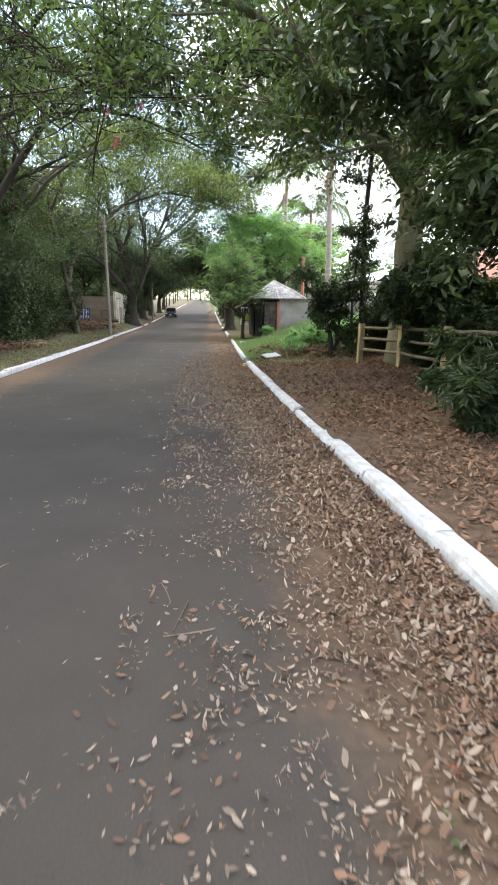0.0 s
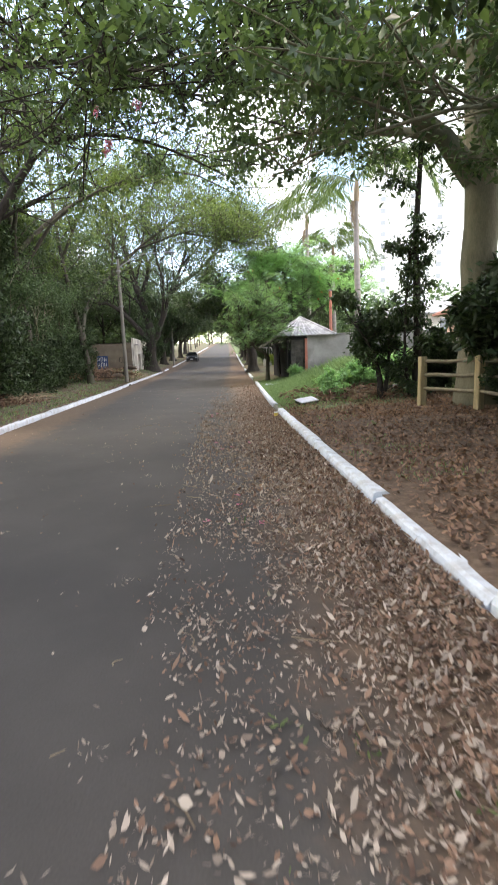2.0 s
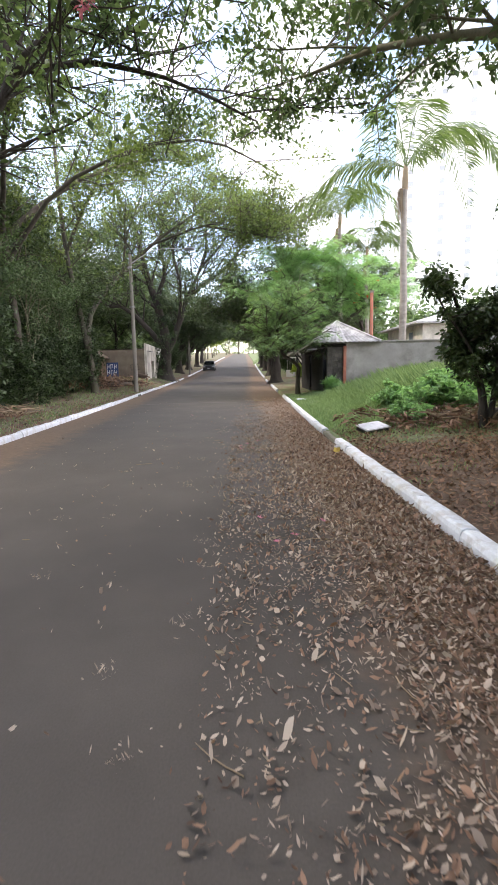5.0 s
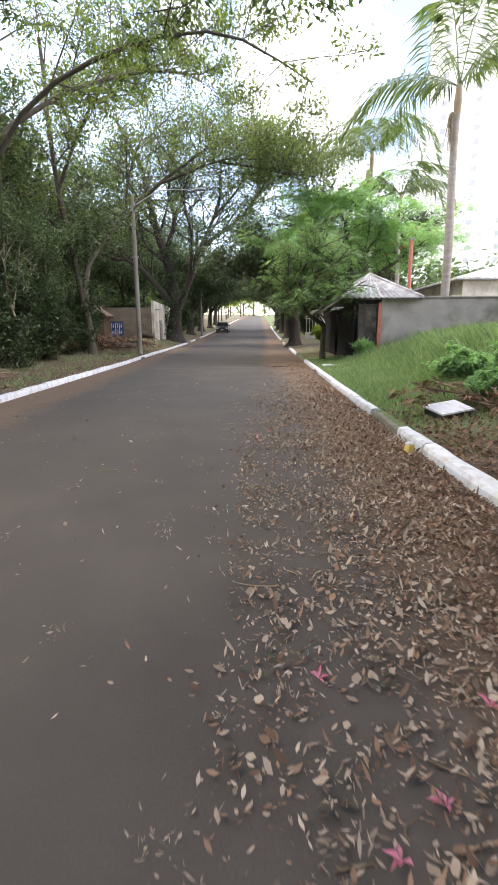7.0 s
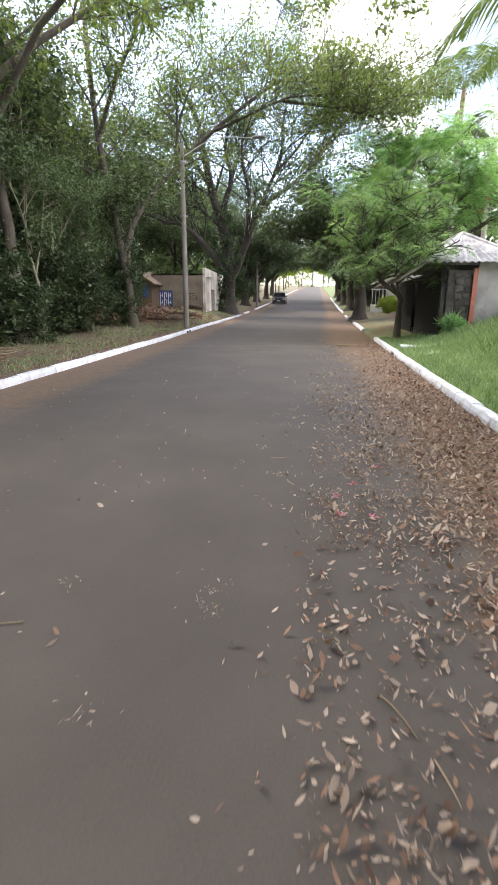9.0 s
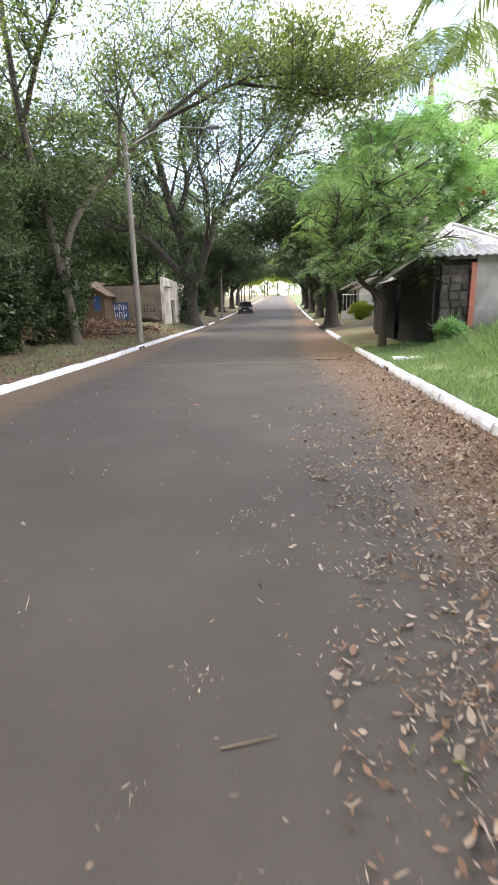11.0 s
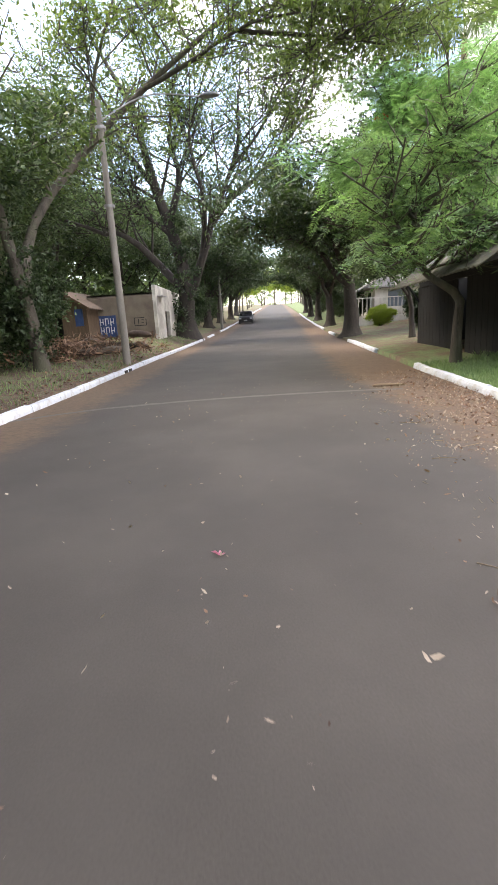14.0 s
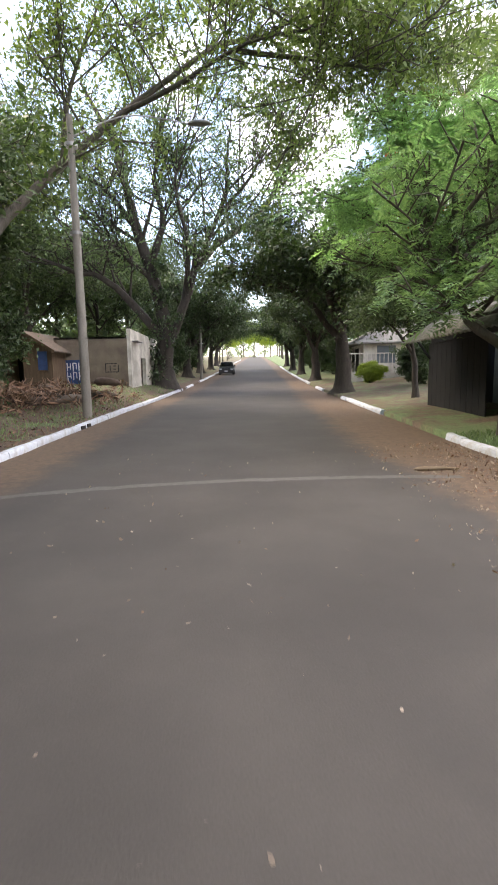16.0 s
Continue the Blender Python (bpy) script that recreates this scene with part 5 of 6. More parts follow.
# ---- brush and log heap at the shack ----
heap = thing("log_heap", -9.3, 42.3, gz(-9.3, 42.3), "heap of cut logs, dry fronds and brown brush", "log pile")
rng = np.random.default_rng(81)
for k in range(16):
    a, ln, r = rng.uniform(-0.5, 0.9), rng.uniform(0.8, 2.0), rng.uniform(0.07, 0.17)
    p = np.array([rng.normal() * 1.1 - 0.3, rng.normal() * 1.4, r + rng.uniform(0, 0.7) * (k / 16)])
    d = np.array([math.cos(a), math.sin(a), rng.uniform(-0.15, 0.3)]) * ln / 2
    line = smooth_line([p - d, p + np.array([0, 0, 0.06]), p + d], 6)
    v, f = tube(line, r * np.array([0.02, 1, 1.05, 0.98, 0.9, 0.02]), 9)
    raw("log", v, f, BARK_DARK if k % 2 else TILE, heap, smooth=True)
v, f = leaf_cloud(rng, np.c_[rng.normal(size=(150, 2)) * np.array([1.3, 2.0]) + np.array([-0.5, -0.8]), rng.uniform(0.05, 0.75, 150)], 0.35, 22, 0.35, 0.16)
v[:, 2] = np.clip(v[:, 2], 0.0, None)
raw("brush", v, f, DRYLEAF, heap, "dry brown brush")

# ---- fence ----
fence = thing("rail_fence", 5.25, 15.4, gz(5.25, 15.4), "weathered wooden post-and-rail fence", "fence")
fo = np.array([5.25, 15.4, gz(5.25, 15.4)])
fp = [(5.3, 15.4), (6.12, 14.1), (6.05, 11.1), (6.15, 8.2), (6.25, 5.3), (6.25, 2.4)]
for k, (x, y) in enumerate(fp):
    bm = boxed(-0.085, -0.085, -0.3, 0.085, 0.085, 1.24, 0.012)
    bmesh.ops.rotate(bm, verts=bm.verts, matrix=Matrix.Rotation(0.2 * (k % 3) + 0.1, 3, "Z"))
    bmesh.ops.translate(bm, verts=bm.verts, vec=Vector((x, y, gz(x, y))) - Vector(fo))
    part("post", bm, WOOD_POST, fence)
for (xa, ya), (xb, yb) in zip(fp[:-1], fp[1:]):
    for h in (1.12, 0.78, 0.42):
        a, b = np.array([xa, ya, gz(xa, ya) + h]) - fo, np.array([xb, yb, gz(xb, yb) + h]) - fo
        line = np.linspace(a, b, 5) + np.random.default_rng(int(h * 100 + xa * 10)).normal(size=(5, 3)) * 0.008
        v, f = tube(line, np.full(5, 0.045), 8)
        raw("rail", v, f, WOOD_RAIL, fence, smooth=True)

fern = shrub("shrub", "dark bush growing through the wooden fence", LEAF_DARK, 46, 1.1, 1.9, 46, 0.14, stems=8, group="bushes at the fence")
fern.matrix_world = pose(7.35, 12.9, gz(7.35, 12.9))
for x, y, s, t in [(7.4, 10.4, 1.0, 60), (7.3, 7.9, 1.1, 130), (8.6, 15.3, 0.9, 200), (8.6, 12, 1.3, 250), (7.6, 5.0, 1.2, 20), (6.6, 17.6, 0.8, 75), (7.6, 15.2, 0.75, 140), (6.75, 13.3, 0.55, 280), (6.9, 11.3, 0.6, 10), (7.3, 13.6, 1.5, 310)]:
    c = copy_thing(fern, pose(x, y, gz(x, y), 0, 0, t))
    c.scale = (s, s, s)
gold = shrub("shrub", "yellow-green leafy bush above the fence", LEAF_OLIVE, 47, 0.9, 2.3, 40, 0.13, stems=7, group="bushes at the fence")
gold.matrix_world = pose(7.7, 11.7, gz(7.7, 11.7))
low = shrub("shrub", "low spreading bush in front of the fence", LEAF_DARK, 48, 0.62, 0.95, 40, 0.2, 0.22, stems=7, droop=0.5, group="bushes at the fence")
low.matrix_world = pose(4.15, 5.7, gz(4.15, 5.7))
c = copy_thing(low, pose(5.0, 7.2, gz(5.0, 7.2), 0, 0, 90))
c.scale = (1.1, 1.1, 1.2)
agave = shrub("spiky_plant", "spiky green plant at the foot of the stone pier", LEAF_BRIGHT, 49, 0.5, 0.75, 14, 0.4, 0.08, stems=7, category="plant", droop=-0.4)
agave.matrix_world = pose(4.35, 31.75, gz(4.35, 31.75))
agave.scale = (0.7, 0.7, 0.75)
weeds = shrub("weed_patch", "broad-leaved green weeds on the verge", LEAF_BRIGHT, 50, 0.8, 0.5, 36, 0.13, 0.6, stems=9, category="plant")
weeds.matrix_world = pose(5.1, 19.9, gz(5.1, 19.9))
for x, y, s in [(6.2, 20.6, 1.1), (4.4, 21.6, 0.8), (6.9, 22.6, 1.2), (3.9, 18.9, 0.6)]:
    c = copy_thing(weeds, pose(x, y, gz(x, y), 0, 0, x * 90))
    c.scale = (s, s, s)

# ---- brush pile, discarded tray and carton ----
pile = thing("brush_pile", 4.5, 18.4, gz(4.5, 18.4), "pile of dry branches and cut fronds on the verge", "brush pile")
rng = np.random.default_rng(83)
sticks = []
for k in range(240):
    p = np.array([rng.normal() * 0.75 + 1.0, rng.normal() * 0.7 + 0.4, 0.03 + abs(rng.normal()) * 0.16])
    a = rng.normal() * 0.6
    ln = rng.uniform(0.4, 1.5)
    d = np.array([math.cos(a), math.sin(a), rng.normal() * 0.12]) * ln / 2
    sticks.append(tube(smooth_line([p - d, p + rng.normal(size=3) * 0.06, p + d], 5), np.linspace(rng.uniform(0.008, 0.03), 0.005, 5), 5))
v, f = joined(sticks)
v[:, 2] = np.clip(v[:, 2], 0.0, None)
tagged(raw("brushwood", v, f, STRAW, pile), kind="stuff")
v, f = leaf_cloud(rng, np.c_[rng.normal(size=(80, 2)) * np.array([0.9, 0.6]), rng.uniform(0.03, 0.25, 80)], 0.2, 14, 0.22, 0.3)
v[:, 2] = np.clip(v[:, 2], 0.0, None)
raw("dry_foliage", v, f, DRYLEAF, pile)
for k, (x, y, r, ln, turn) in enumerate([(5.6, 18.0, 0.13, 1.3, 20), (4.9, 18.8, 0.09, 0.9, -30)]):
    lg = thing("log", x, y, gz(x, y) + r * 0.8, "short cut log lying by the brush pile", "log", turn=turn)
    v, f = tube(np.array([(-ln / 2, 0, 0), (-ln / 2 + 0.005, 0, 0), (0, 0.02, 0.01), (ln / 2 - 0.005, 0, 0), (ln / 2, 0, 0)]), [0.01, r, r * 1.05, r * 0.95, 0.01], 10)
    raw("wood", v, f, BARK, lg, smooth=True)

other = copy_thing(pile, pose(7.4, 22.4, gz(7.4, 22.4), 0, 0, 25))
tagged(other, "heap of grey cut branches in the tall grass")
other = copy_thing(pile, pose(-8.7, 22.0, gz(-8.7, 22.0), 0, 0, 60))
tagged(other, "grey fallen branches lying under the trees")
tray = thing("plastic_tray", 2.75, 18.1, gz(2.75, 18.1), "discarded dark tray with a white lid lying tilted", "tray", turn=24)
tray.rotation_euler = (radians(12), radians(-5), radians(24))
part("body", boxed(-0.3, -0.2, 0.02, 0.3, 0.2, 0.12, 0.02), BLACKPLASTIC, tray)
part("lid", boxed(-0.32, -0.22, 0.121, 0.32, 0.22, 0.15, 0.012), WHITEPLASTIC, tray, "scuffed white lid")
carton = thing("carton", 1.6, 16.2, 0.0, "small crushed yellow and white carton by the kerb", "carton", turn=30)
bm = boxed(-0.05, -0.035, 0.0, 0.05, 0.035, 0.12, 0.006)
for vt in bm.verts:
    vt.co.x += vt.co.z * 0.2
part("box", bm, YELLOWCARD, carton)
part("top", boxed(-0.03, -0.036, 0.121, 0.078, 0.036, 0.15, 0.008), WHITEPLASTIC, carton)
slab = thing("concrete_cover", 2.75, 30.1, gz(2.75, 30.1), "pale concrete inspection cover set in the grass", "manhole cover")
part("plate", boxed(-0.38, -0.3, -0.05, 0.38, 0.3, 0.05, 0.012), PAINT, slab)
part("lift_ring", boxed(-0.06, -0.02, 0.05, 0.06, 0.02, 0.065, 0.005), BLACKPLASTIC, slab)
drain = thing("kerb_drain", 2.05, 28.9, 0.0, "twin dark drain holes through the white kerb", "drain")
for k, (edge_x, y) in enumerate([(float(right_edge(28.7)) - 0.004, 28.7), (float(right_edge(29.0)) - 0.004, 29.0)]):
    part("hole", boxed(edge_x - 2.05 - 0.012, y - 28.9 - 0.09, 0.004, edge_x - 2.05 + 0.02, y - 28.9 + 0.09, 0.09), DARK, drain)
drain2 = thing("kerb_drain", -6.6, 38.1, 0.0, "twin dark drain holes in the white kerb below the lamp pole", "drain")
for y in (37.8, 38.3):
    part("hole", boxed(float(left_edge(y)) + 6.6 - 0.02, y - 38.1 - 0.14, float(rise(y)) + 0.004, float(left_edge(y)) + 6.6 + 0.014, y - 38.1 + 0.14, float(rise(y)) + 0.09), DARK, drain2)


# ---- parked car ----
def car(x, y, label):
    z = float(rise(y))
    root = thing("car", x, y, z, label, "car")
    root.rotation_euler = (math.atan((rise(y + 2) - rise(y - 2)) / 4), 0, 0)
    wd, ln = 0.9, 4.2
    prof = [(0, 0.32), (0.0, 0.62), (0.1, 0.82), (1.05, 0.98), (1.75, 1.5), (3.4, 1.55), (4.0, 1.0), (4.2, 0.85), (4.2, 0.35)]
    inset = [0.06, 0.02, 0.03, 0.04, 0.2, 0.2, 0.08, 0.04, 0.06]
    pts = [(-wd + i, p[0], p[1]) for p, i in zip(prof, inset)] + [(wd - i, p[0], p[1]) for p, i in zip(prof, inset)]
    n = len(prof)
    bm = poly(pts, [tuple(range(n)), tuple(range(n, 2 * n))] + [(k, k + 1, n + k + 1, n + k) for k in range(n - 1)] + [(n - 1, 0, n, 2 * n - 1)])
    bmesh.ops.bevel(bm, geom=bm.edges[:], offset=0.04, segments=2, affect="EDGES")
    part("body", bm, CARPAINT, root)
    part("windscreen", poly([(-0.76, 1.08, 1.03), (0.76, 1.08, 1.03), (0.66, 1.68, 1.475), (-0.66, 1.68, 1.475), (-0.76, 1.14, 1.0), (0.76, 1.14, 1.0), (0.66, 1.74, 1.45), (-0.66, 1.74, 1.45)], [(0, 1, 2, 3), (4, 5, 6, 7), (0, 1, 5, 4), (2, 3, 7, 6), (1, 2, 6, 5), (0, 3, 7, 4)]), CARGLASS, root)
    part("grille", boxed(-0.5, -0.02, 0.55, 0.5, 0.05, 0.72, 0.01), BLACKPLASTIC, root)
    part("bumper", boxed(-0.86, -0.05, 0.22, 0.86, 0.2, 0.48, 0.04), BLACKPLASTIC, root)
    part("plate", boxed(-0.2, -0.065, 0.4, 0.2, -0.045, 0.52), WHITEPLASTIC, root, "blank pale plate")
    for s in (-1, 1):
        part("headlight", boxed(s * 0.68 - 0.16, -0.02, 0.62, s * 0.68 + 0.16, 0.12, 0.78, 0.03), LIGHTGLASS, root)
        part("mirror", boxed(s * 0.98 - 0.1, 1.2, 0.98, s * 0.98 + 0.1, 1.32, 1.12, 0.03), BLACKPLASTIC, root)
        for yy in (0.8, 3.4):
            bm = bmesh.new()
            bmesh.ops.create_cone(bm, cap_ends=True, segments=20, radius1=0.31, radius2=0.31, depth=0.2)
            bmesh.ops.rotate(bm, verts=bm.verts, matrix=Matrix.Rotation(math.pi / 2, 3, "Y"))
            bmesh.ops.translate(bm, verts=bm.verts, vec=(s * 0.8, yy, 0.31))
            wh = part("wheel", bm, BLACKPLASTIC, root)
            bm = bmesh.new()
            bmesh.ops.create_cone(bm, cap_ends=True, segments=16, radius1=0.19, radius2=0.17, depth=0.04)
            bmesh.ops.rotate(bm, verts=bm.verts, matrix=Matrix.Rotation(math.pi / 2, 3, "Y"))
            bmesh.ops.translate(bm, verts=bm.verts, vec=(s * 0.91, yy, 0.31))
            part("rim", bm, LAMPMETAL, wh)
    return root


car(-5.5, 84, "dark grey hatchback with a dark windscreen parked at the far kerb")


# ---- litter, grass, twigs ----
def curled(rng, x, y, z, length, tilt, wide=(0.18, 0.5)):
    """Curled dry leaves lying about: four triangles each."""
    n = len(x)
    a = rng.uniform(0, 2 * np.pi, n)
    d = np.stack([np.cos(a), np.sin(a), rng.normal(size=n) * tilt], 1)
    s = np.stack([-np.sin(a), np.cos(a), rng.normal(size=n) * tilt * 1.4], 1)
    up = np.array([0, 0, 1.0])
    L = length[:, None]
    W = L * rng.uniform(*wide, n)[:, None]
    curl = rng.uniform(-0.1, 0.35, n)[:, None] * L
    p = np.stack([x, y, z], 1)
    lift = np.abs(d[:, 2:3]) * L * 0.5 + np.abs(s[:, 2:3]) * W * 0.5 + 0.003
    p = p + up * lift
    v = np.stack([p - d * L * 0.5 + up * np.abs(curl) * 0.5, p - d * L * 0.12 + s * W * 0.5 + up * curl * 0.5, p - d * L * 0.12 - s * W * 0.5 + up * curl * 0.5,
                  p + d * L * 0.2 + s * W * 0.42 + up * curl * 0.4, p + d * L * 0.2 - s * W * 0.42 + up * curl * 0.4, p + d * L * 0.5 + up * np.abs(curl)], 1)
    v[:, :, 2] = np.maximum(v[:, :, 2], z[:, None] + 0.003)
    k = np.arange(n)[:, None] * 6
    f = np.concatenate([k + np.array(q) for q in ((0, 2, 1), (1, 2, 4), (1, 4, 3), (3, 4, 5))], 1).reshape(-1, 3)
    return v.reshape(-1, 3), f


def patchy(x, y, scale, seed):
    return np.array([noise.noise(Vector((a * scale, b * scale, seed))) for a, b in zip(x, y)])


rng = np.random.default_rng(91)
n = 230000
y = rng.uniform(-2.5, 34.5, n)
kind = rng.random(n)
d = np.where(kind < 0.66, np.abs(rng.normal(size=n)) * (0.42 + 0.022 * np.clip(y, 0, 20)), np.where(kind < 0.95, rng.uniform(0, 2.1, n), rng.uniform(0, 6.5, n)))
x = right_edge(y) - 0.02 - d
keep = (x > left_edge(y) + 0.1) & (rng.random(n) < np.interp(y, [-2, 14, 20, 26, 34], [1, 1, 0.7, 0.3, 0.12])) & ((0.5 * patchy(x, y, 1.4, 3.0) + 0.5 * patchy(x, y, 4.0, 8.0) + np.interp(d, [0, 0.6, 1.3, 2.5], [0.5, 0.25, -0.08, -0.32]) + np.interp(y, [5, 10, 19, 25], [0.05, 0.3, 0.24, 0.0]) * (d < 2.3)) > rng.normal(size=n) * 0.2)
x, y, d = x[keep], y[keep], d[keep]
pale = rng.random(len(x)) < np.interp(d, [0.2, 1.2], [0.34, 0.55])
for nm, sel, mt, lab in (("fallen_leaves", ~pale, DRYLEAF, "brown curled fallen leaves in the gutter"), ("fallen_leaves", pale, DRYPALE, "pale dry leaves scattered on the asphalt")):
    v, f = curled(rng, x[sel], y[sel], np.full(sel.sum(), 0.002) + rng.random(sel.sum()) * 0.02 * (d[sel] < 0.7), np.clip(rng.lognormal(-3.62, 0.45, sel.sum()), 0.01, 0.06), 0.5)
    tagged(raw(nm, v, f, mt), lab, "fallen leaves", kind="stuff")
n = 85000
y = rng.uniform(-2.0, 19.5, n)
x = right_edge(y) + 0.2 + rng.uniform(0, 6.0, n)
keep = (patchy(x, y, 0.8, 5.0) + 0.25 + rng.normal(size=n) * 0.25) > 0
x, y = x[keep], y[keep]
v, f = curled(rng, x, y, ground_z(x, y), rng.uniform(0.025, 0.085, len(x)), 0.4)
tagged(raw("leaf_litter", v, f, DRYLEAF), "brown leaf litter on the bare verge", "fallen leaves", kind="stuff")
n = 5000
y = rng.uniform(8, 48, n)
x = left_edge(y) - 0.3 - rng.exponential(1.4, n)
v, f = curled(rng, x, y, ground_z(x, y), rng.uniform(0.05, 0.12, n), 0.3)
tagged(raw("leaf_litter", v, f, DRYLEAF), "brown leaf litter along the wooded verge", "fallen leaves", kind="stuff")

# dry flower heads broken up into wisps
cn = 900
cy = rng.uniform(-1.5, 30, cn)
cx = right_edge(cy) - np.abs(rng.normal(size=cn)) * np.interp(cy, [18, 26], [1.2, 0.5]) - 0.1
per = rng.integers(8, 26, cn)
x, y = np.repeat(cx, per) + rng.normal(size=per.sum()) * 0.05, np.repeat(cy, per) + rng.normal(size=per.sum()) * 0.05
v, f = curled(rng, x, y, np.full(len(x), 0.003) + rng.random(len(x)) * 0.015, rng.uniform(0.01, 0.04, len(x)), 0.6, (0.08, 0.26))
tagged(raw("dry_wisps", v, f, DRYPALE), "pale wisps of broken dry flower heads on the asphalt", "plant litter", kind="stuff")

# stray bits over the whole road
n = 700
y = rng.uniform(-1, 34, n)
x = rng.uniform(-4.6, 1.0, n)
v, f = curled(rng, x, y, np.full(n, 0.002), rng.uniform(0.008, 0.04, n), 0.5, (0.15, 0.5))
tagged(raw("stray_leaves", v, f, DRYPALE), "stray pale leaf scraps over the asphalt", "fallen leaves", kind="stuff")

tw = []
for k in range(620):
    yy = rng.uniform(-1, 30)
    xx = float(right_edge(yy)) - abs(rng.normal()) * 1.0 if k < 260 else float(right_edge(yy)) + rng.uniform(0.2, 4)
    zz = 0.008 if k < 260 else gz(xx, yy) + 0.012
    a, ln = rng.uniform(0, 6.28), rng.uniform(0.06, 0.3)
    e = np.array([math.cos(a), math.sin(a), 0]) * ln / 2
    p = np.array([xx, yy, zz])
    tw.append(tube(smooth_line([p - e, p + rng.normal(size=3) * np.array([0.02, 0.02, 0.002]), p + e], 4), np.array([0.004, 0.004, 0.003, 0.002]), 4))
v, f = joined(tw)
tagged(raw("twigs", v, f, STRAW), "thin dry twigs among the leaves", "twigs", kind="stuff")


def flower(label, size, seed):
    rng = np.random.default_rng(seed)
    root = thing("fallen_flower", 0, 0, 0, label, "flower", "fallen flowers on the asphalt")
    for k in range(6):
        a = rng.uniform(0, 6.28)
        q = np.array([math.cos(a), math.sin(a)])
        s = np.array([-q[1], q[0]])
        q = q * rng.uniform(0.45, 1.1)
        w2, h = size * rng.uniform(0.09, 0.2), rng.uniform(0.1, 0.7) * size
        pts = [(0, 0, 0.004)] + [(*(q * size * 0.5 + s * w2), h * 0.6 + 0.004), (*(q * size), h * 0.5 + 0.004), (*(q * size * 0.5 - s * w2), h * 0.7 + 0.004)]
        part("petal", poly(pts, [(0, 1, 2), (0, 2, 3)]), LEAF_PINK if seed % 2 else LEAF_RED, root)
    return root


pink, red = flower("wilted pink blossom lying on the asphalt", 0.058, 1), flower("small red blossom lying on the asphalt", 0.034, 2)
for k, (x, y, src) in enumerate([(0.45, 8.54, pink), (0.45, 8.17, pink), (0.86, 8.24, pink), (0.1, 7.66, pink), (0.63, 7.52, pink), (0.09, 12.32, pink), (0.73, 12.17, pink), (0.41, 11.76, pink), (0.23, 11.6, pink), (0.23, 18.03, pink), (-0.02, 17.55, pink), (-0.17, 17.25, pink), (0.08, 16.9, pink), (-0.14, 16.91, pink), (-1.87, 24.42, pink), (1.28, 1.05, red)]):
    c = src if src.location.length == 0 and k in (0, 15) else copy_thing(src, Matrix())
    c.matrix_world = pose(x, y, 0.003, 0, 0, 50 * k)
fresh = []
for cx, cy, n in [(1.17, 0.86, 9), (0.55, 4.85, 8), (0.86, 4.7, 9), (1.22, 4.41, 10), (0.52, 4.29, 2), (-0.08, 12.38, 5), (0.0, 18.14, 6), (0.15, 17.1, 4), (0.34, 7.57, 5)]:
    fresh += [(cx + a, cy + b) for a, b in rng.normal(size=(n, 2)) * 0.045]
fresh = np.array(fresh)
v, f = curled(rng, fresh[:, 0], fresh[:, 1], np.full(len(fresh), 0.006), rng.uniform(0.02, 0.055, len(fresh)), 0.5)
tagged(raw("green_leaves", v, f, LEAF_OLIVE), "yellow-green leaves freshly fallen on the asphalt", "fallen leaves", kind="stuff")

bark_strip = thing("bark_strip", 0.64, 31.8, 0.004, "curled strip of pale bark lying on the asphalt", "bark")
line = smooth_line([(-0.25, 0.02, 0.02), (-0.05, 0.0, 0.03), (0.2, 0.05, 0.02), (0.42, 0.0, 0.02)], 8)
v, f = tube(line, np.array([0.008, 0.03, 0.035, 0.03, 0.03, 0.025, 0.02, 0.006]), 6)
raw("strip", v, f, STRAW, bark_strip)


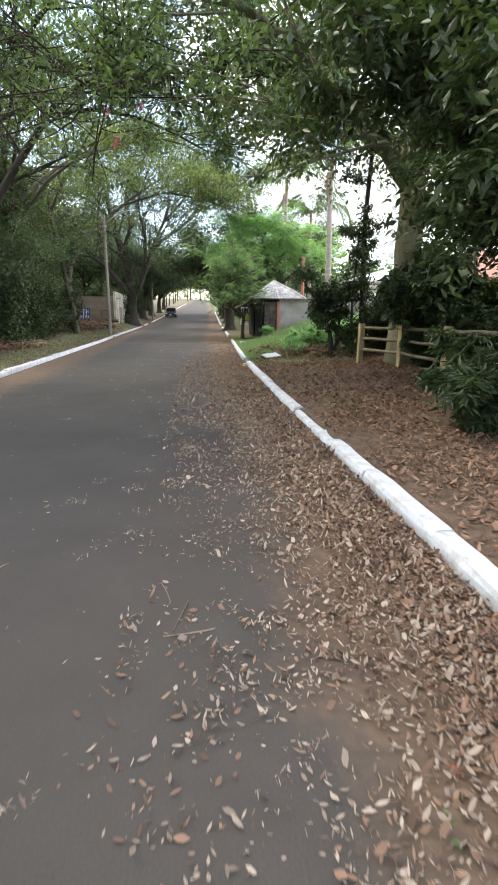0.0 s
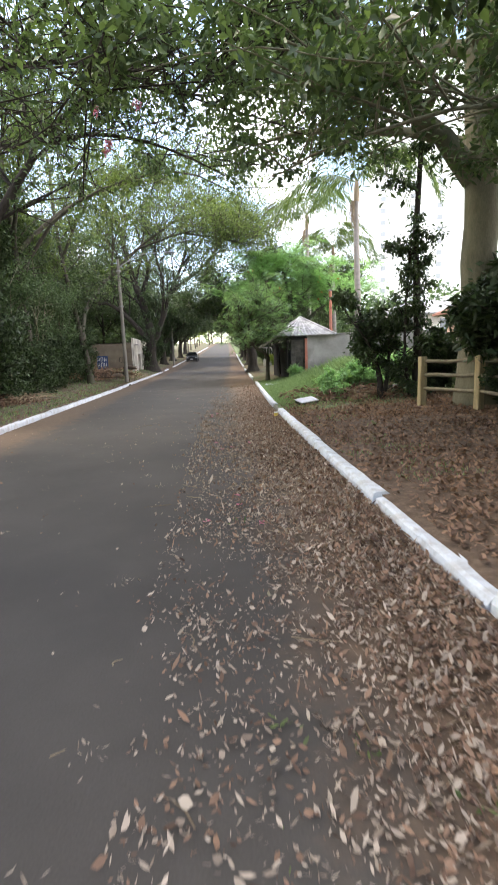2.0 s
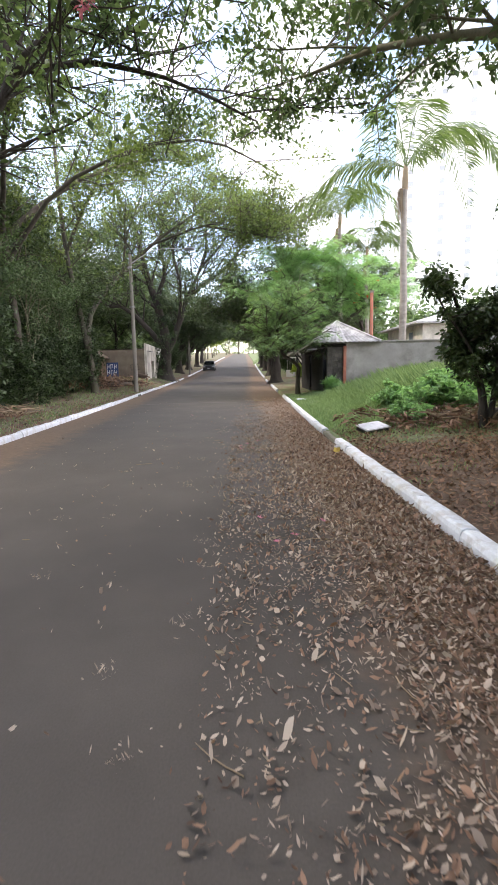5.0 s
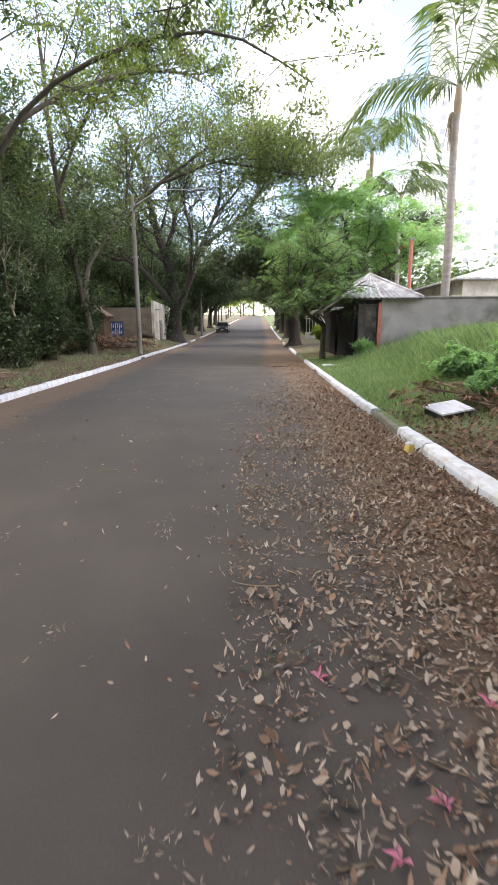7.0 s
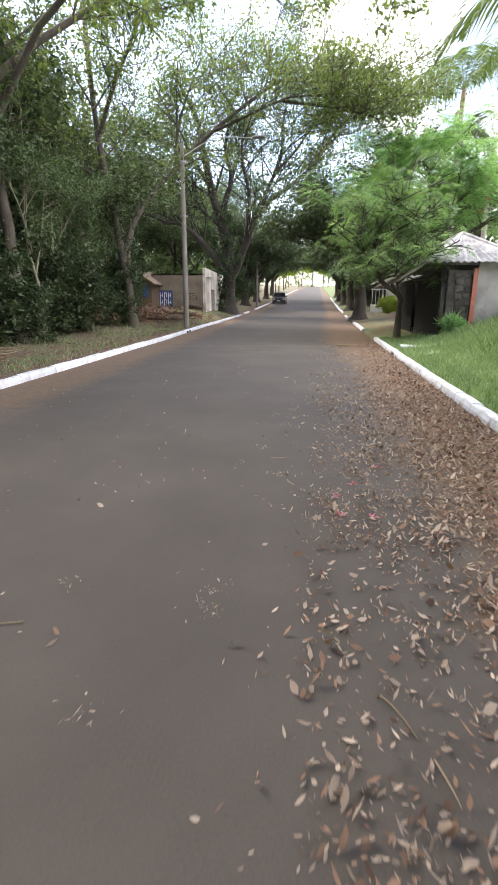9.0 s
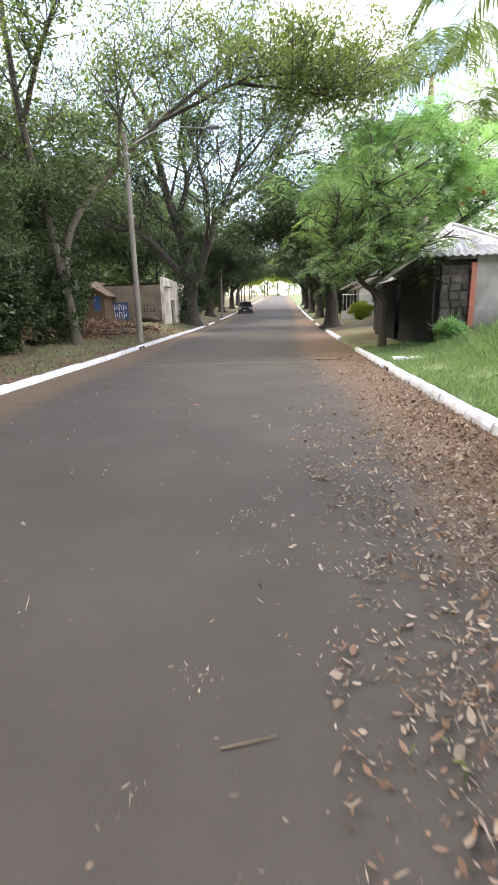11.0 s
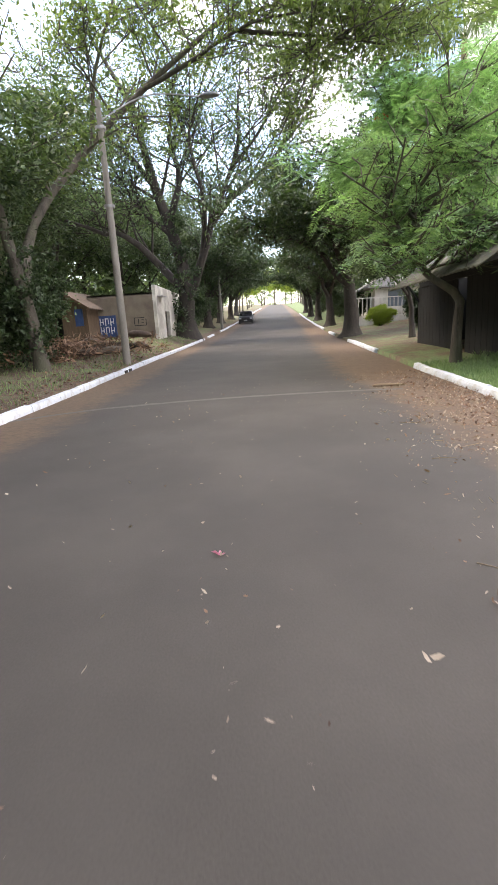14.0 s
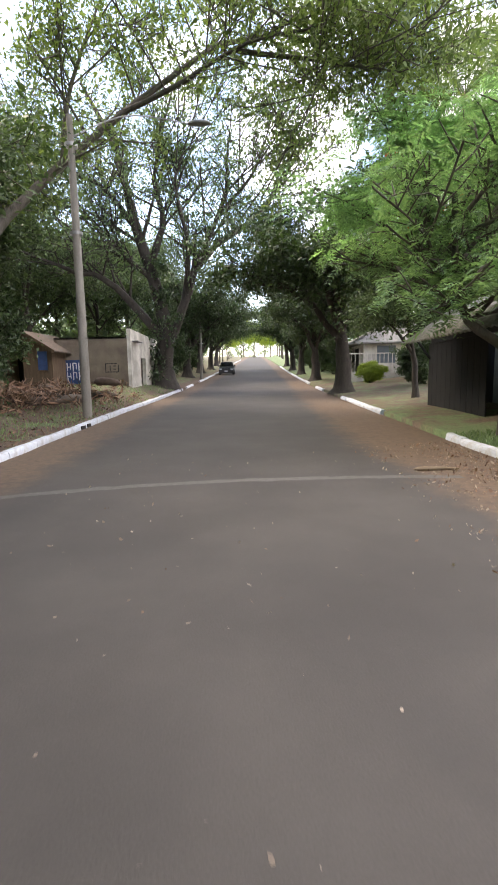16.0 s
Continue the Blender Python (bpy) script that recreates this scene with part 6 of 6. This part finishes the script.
def blades(rng, x, y, height, name, label, mat_):
    n = len(x)
    z = ground_z(x, y)
    a = rng.uniform(0, 2 * np.pi, n)
    s = np.stack([np.cos(a), np.sin(a), np.zeros(n)], 1)
    lean = rng.normal(size=(n, 3)) * 0.35 * height[:, None]
    lean[:, 2] = 0
    p = np.stack([x, y, z - 0.01], 1)
    w3 = (0.006 + 0.012 * height)[:, None]
    up = np.stack([np.zeros(n), np.zeros(n), height], 1)
    v = np.stack([p - s * w3, p + s * w3, p + up * 0.6 + lean * 0.4 + s * w3 * 0.7, p + up + lean], 1).reshape(-1, 3)
    k = np.arange(n)[:, None] * 4
    f = np.concatenate([k + np.array([0, 1, 2]), k + np.array([0, 2, 3])], 1).reshape(-1, 3)
    return tagged(raw(name, v, f, mat_), label, "grass", kind="stuff")


n = 85000
y = rng.uniform(17.0, 35.0, n)
x = right_edge(y) + 0.2 + rng.uniform(0, 1, n) ** 1.3 * 9
keep = (rng.random(n) < np.interp(y, [17, 20, 33, 35], [0.1, 1, 1, 0.2])) & ((x < 3.8) | (y < 32.15)) & (patchy(x, y, 0.9, 2.0) > -0.35 + rng.normal(size=n) * 0.15)
x, y = x[keep], y[keep]
hgt = rng.uniform(0.05, 0.13, len(x)) + np.clip((x - 3.2) * 0.2, 0, 0.7) * np.interp(y, [18, 23, 32], [0.2, 0.9, 1.0]) * rng.uniform(0.4, 1.3, len(x))
blades(rng, x, y, hgt, "grass", "green grass, tall and wispy towards the garden wall", GRASS)
n = 18000
y = rng.uniform(6, 58, n)
x = left_edge(y) - 0.3 - rng.uniform(0, 1, n) ** 1.2 * 5
keep = patchy(x, y, 0.7, 6.0) > -0.1 + rng.normal(size=n) * 0.2
x, y = x[keep], y[keep]
blades(rng, x, y, rng.uniform(0.05, 0.16, len(x)), "grass", "thin green grass along the wooded verge", GRASS)
n = 2500
y = rng.uniform(8, 17, n)
x = right_edge(y) + 0.25 + rng.uniform(0, 1.4, n)
keep = patchy(x, y, 1.2, 4.0) > 0.1
blades(rng, x[keep], y[keep], rng.uniform(0.03, 0.07, keep.sum()), "grass", "sparse short grass on the bare verge", GRASS)
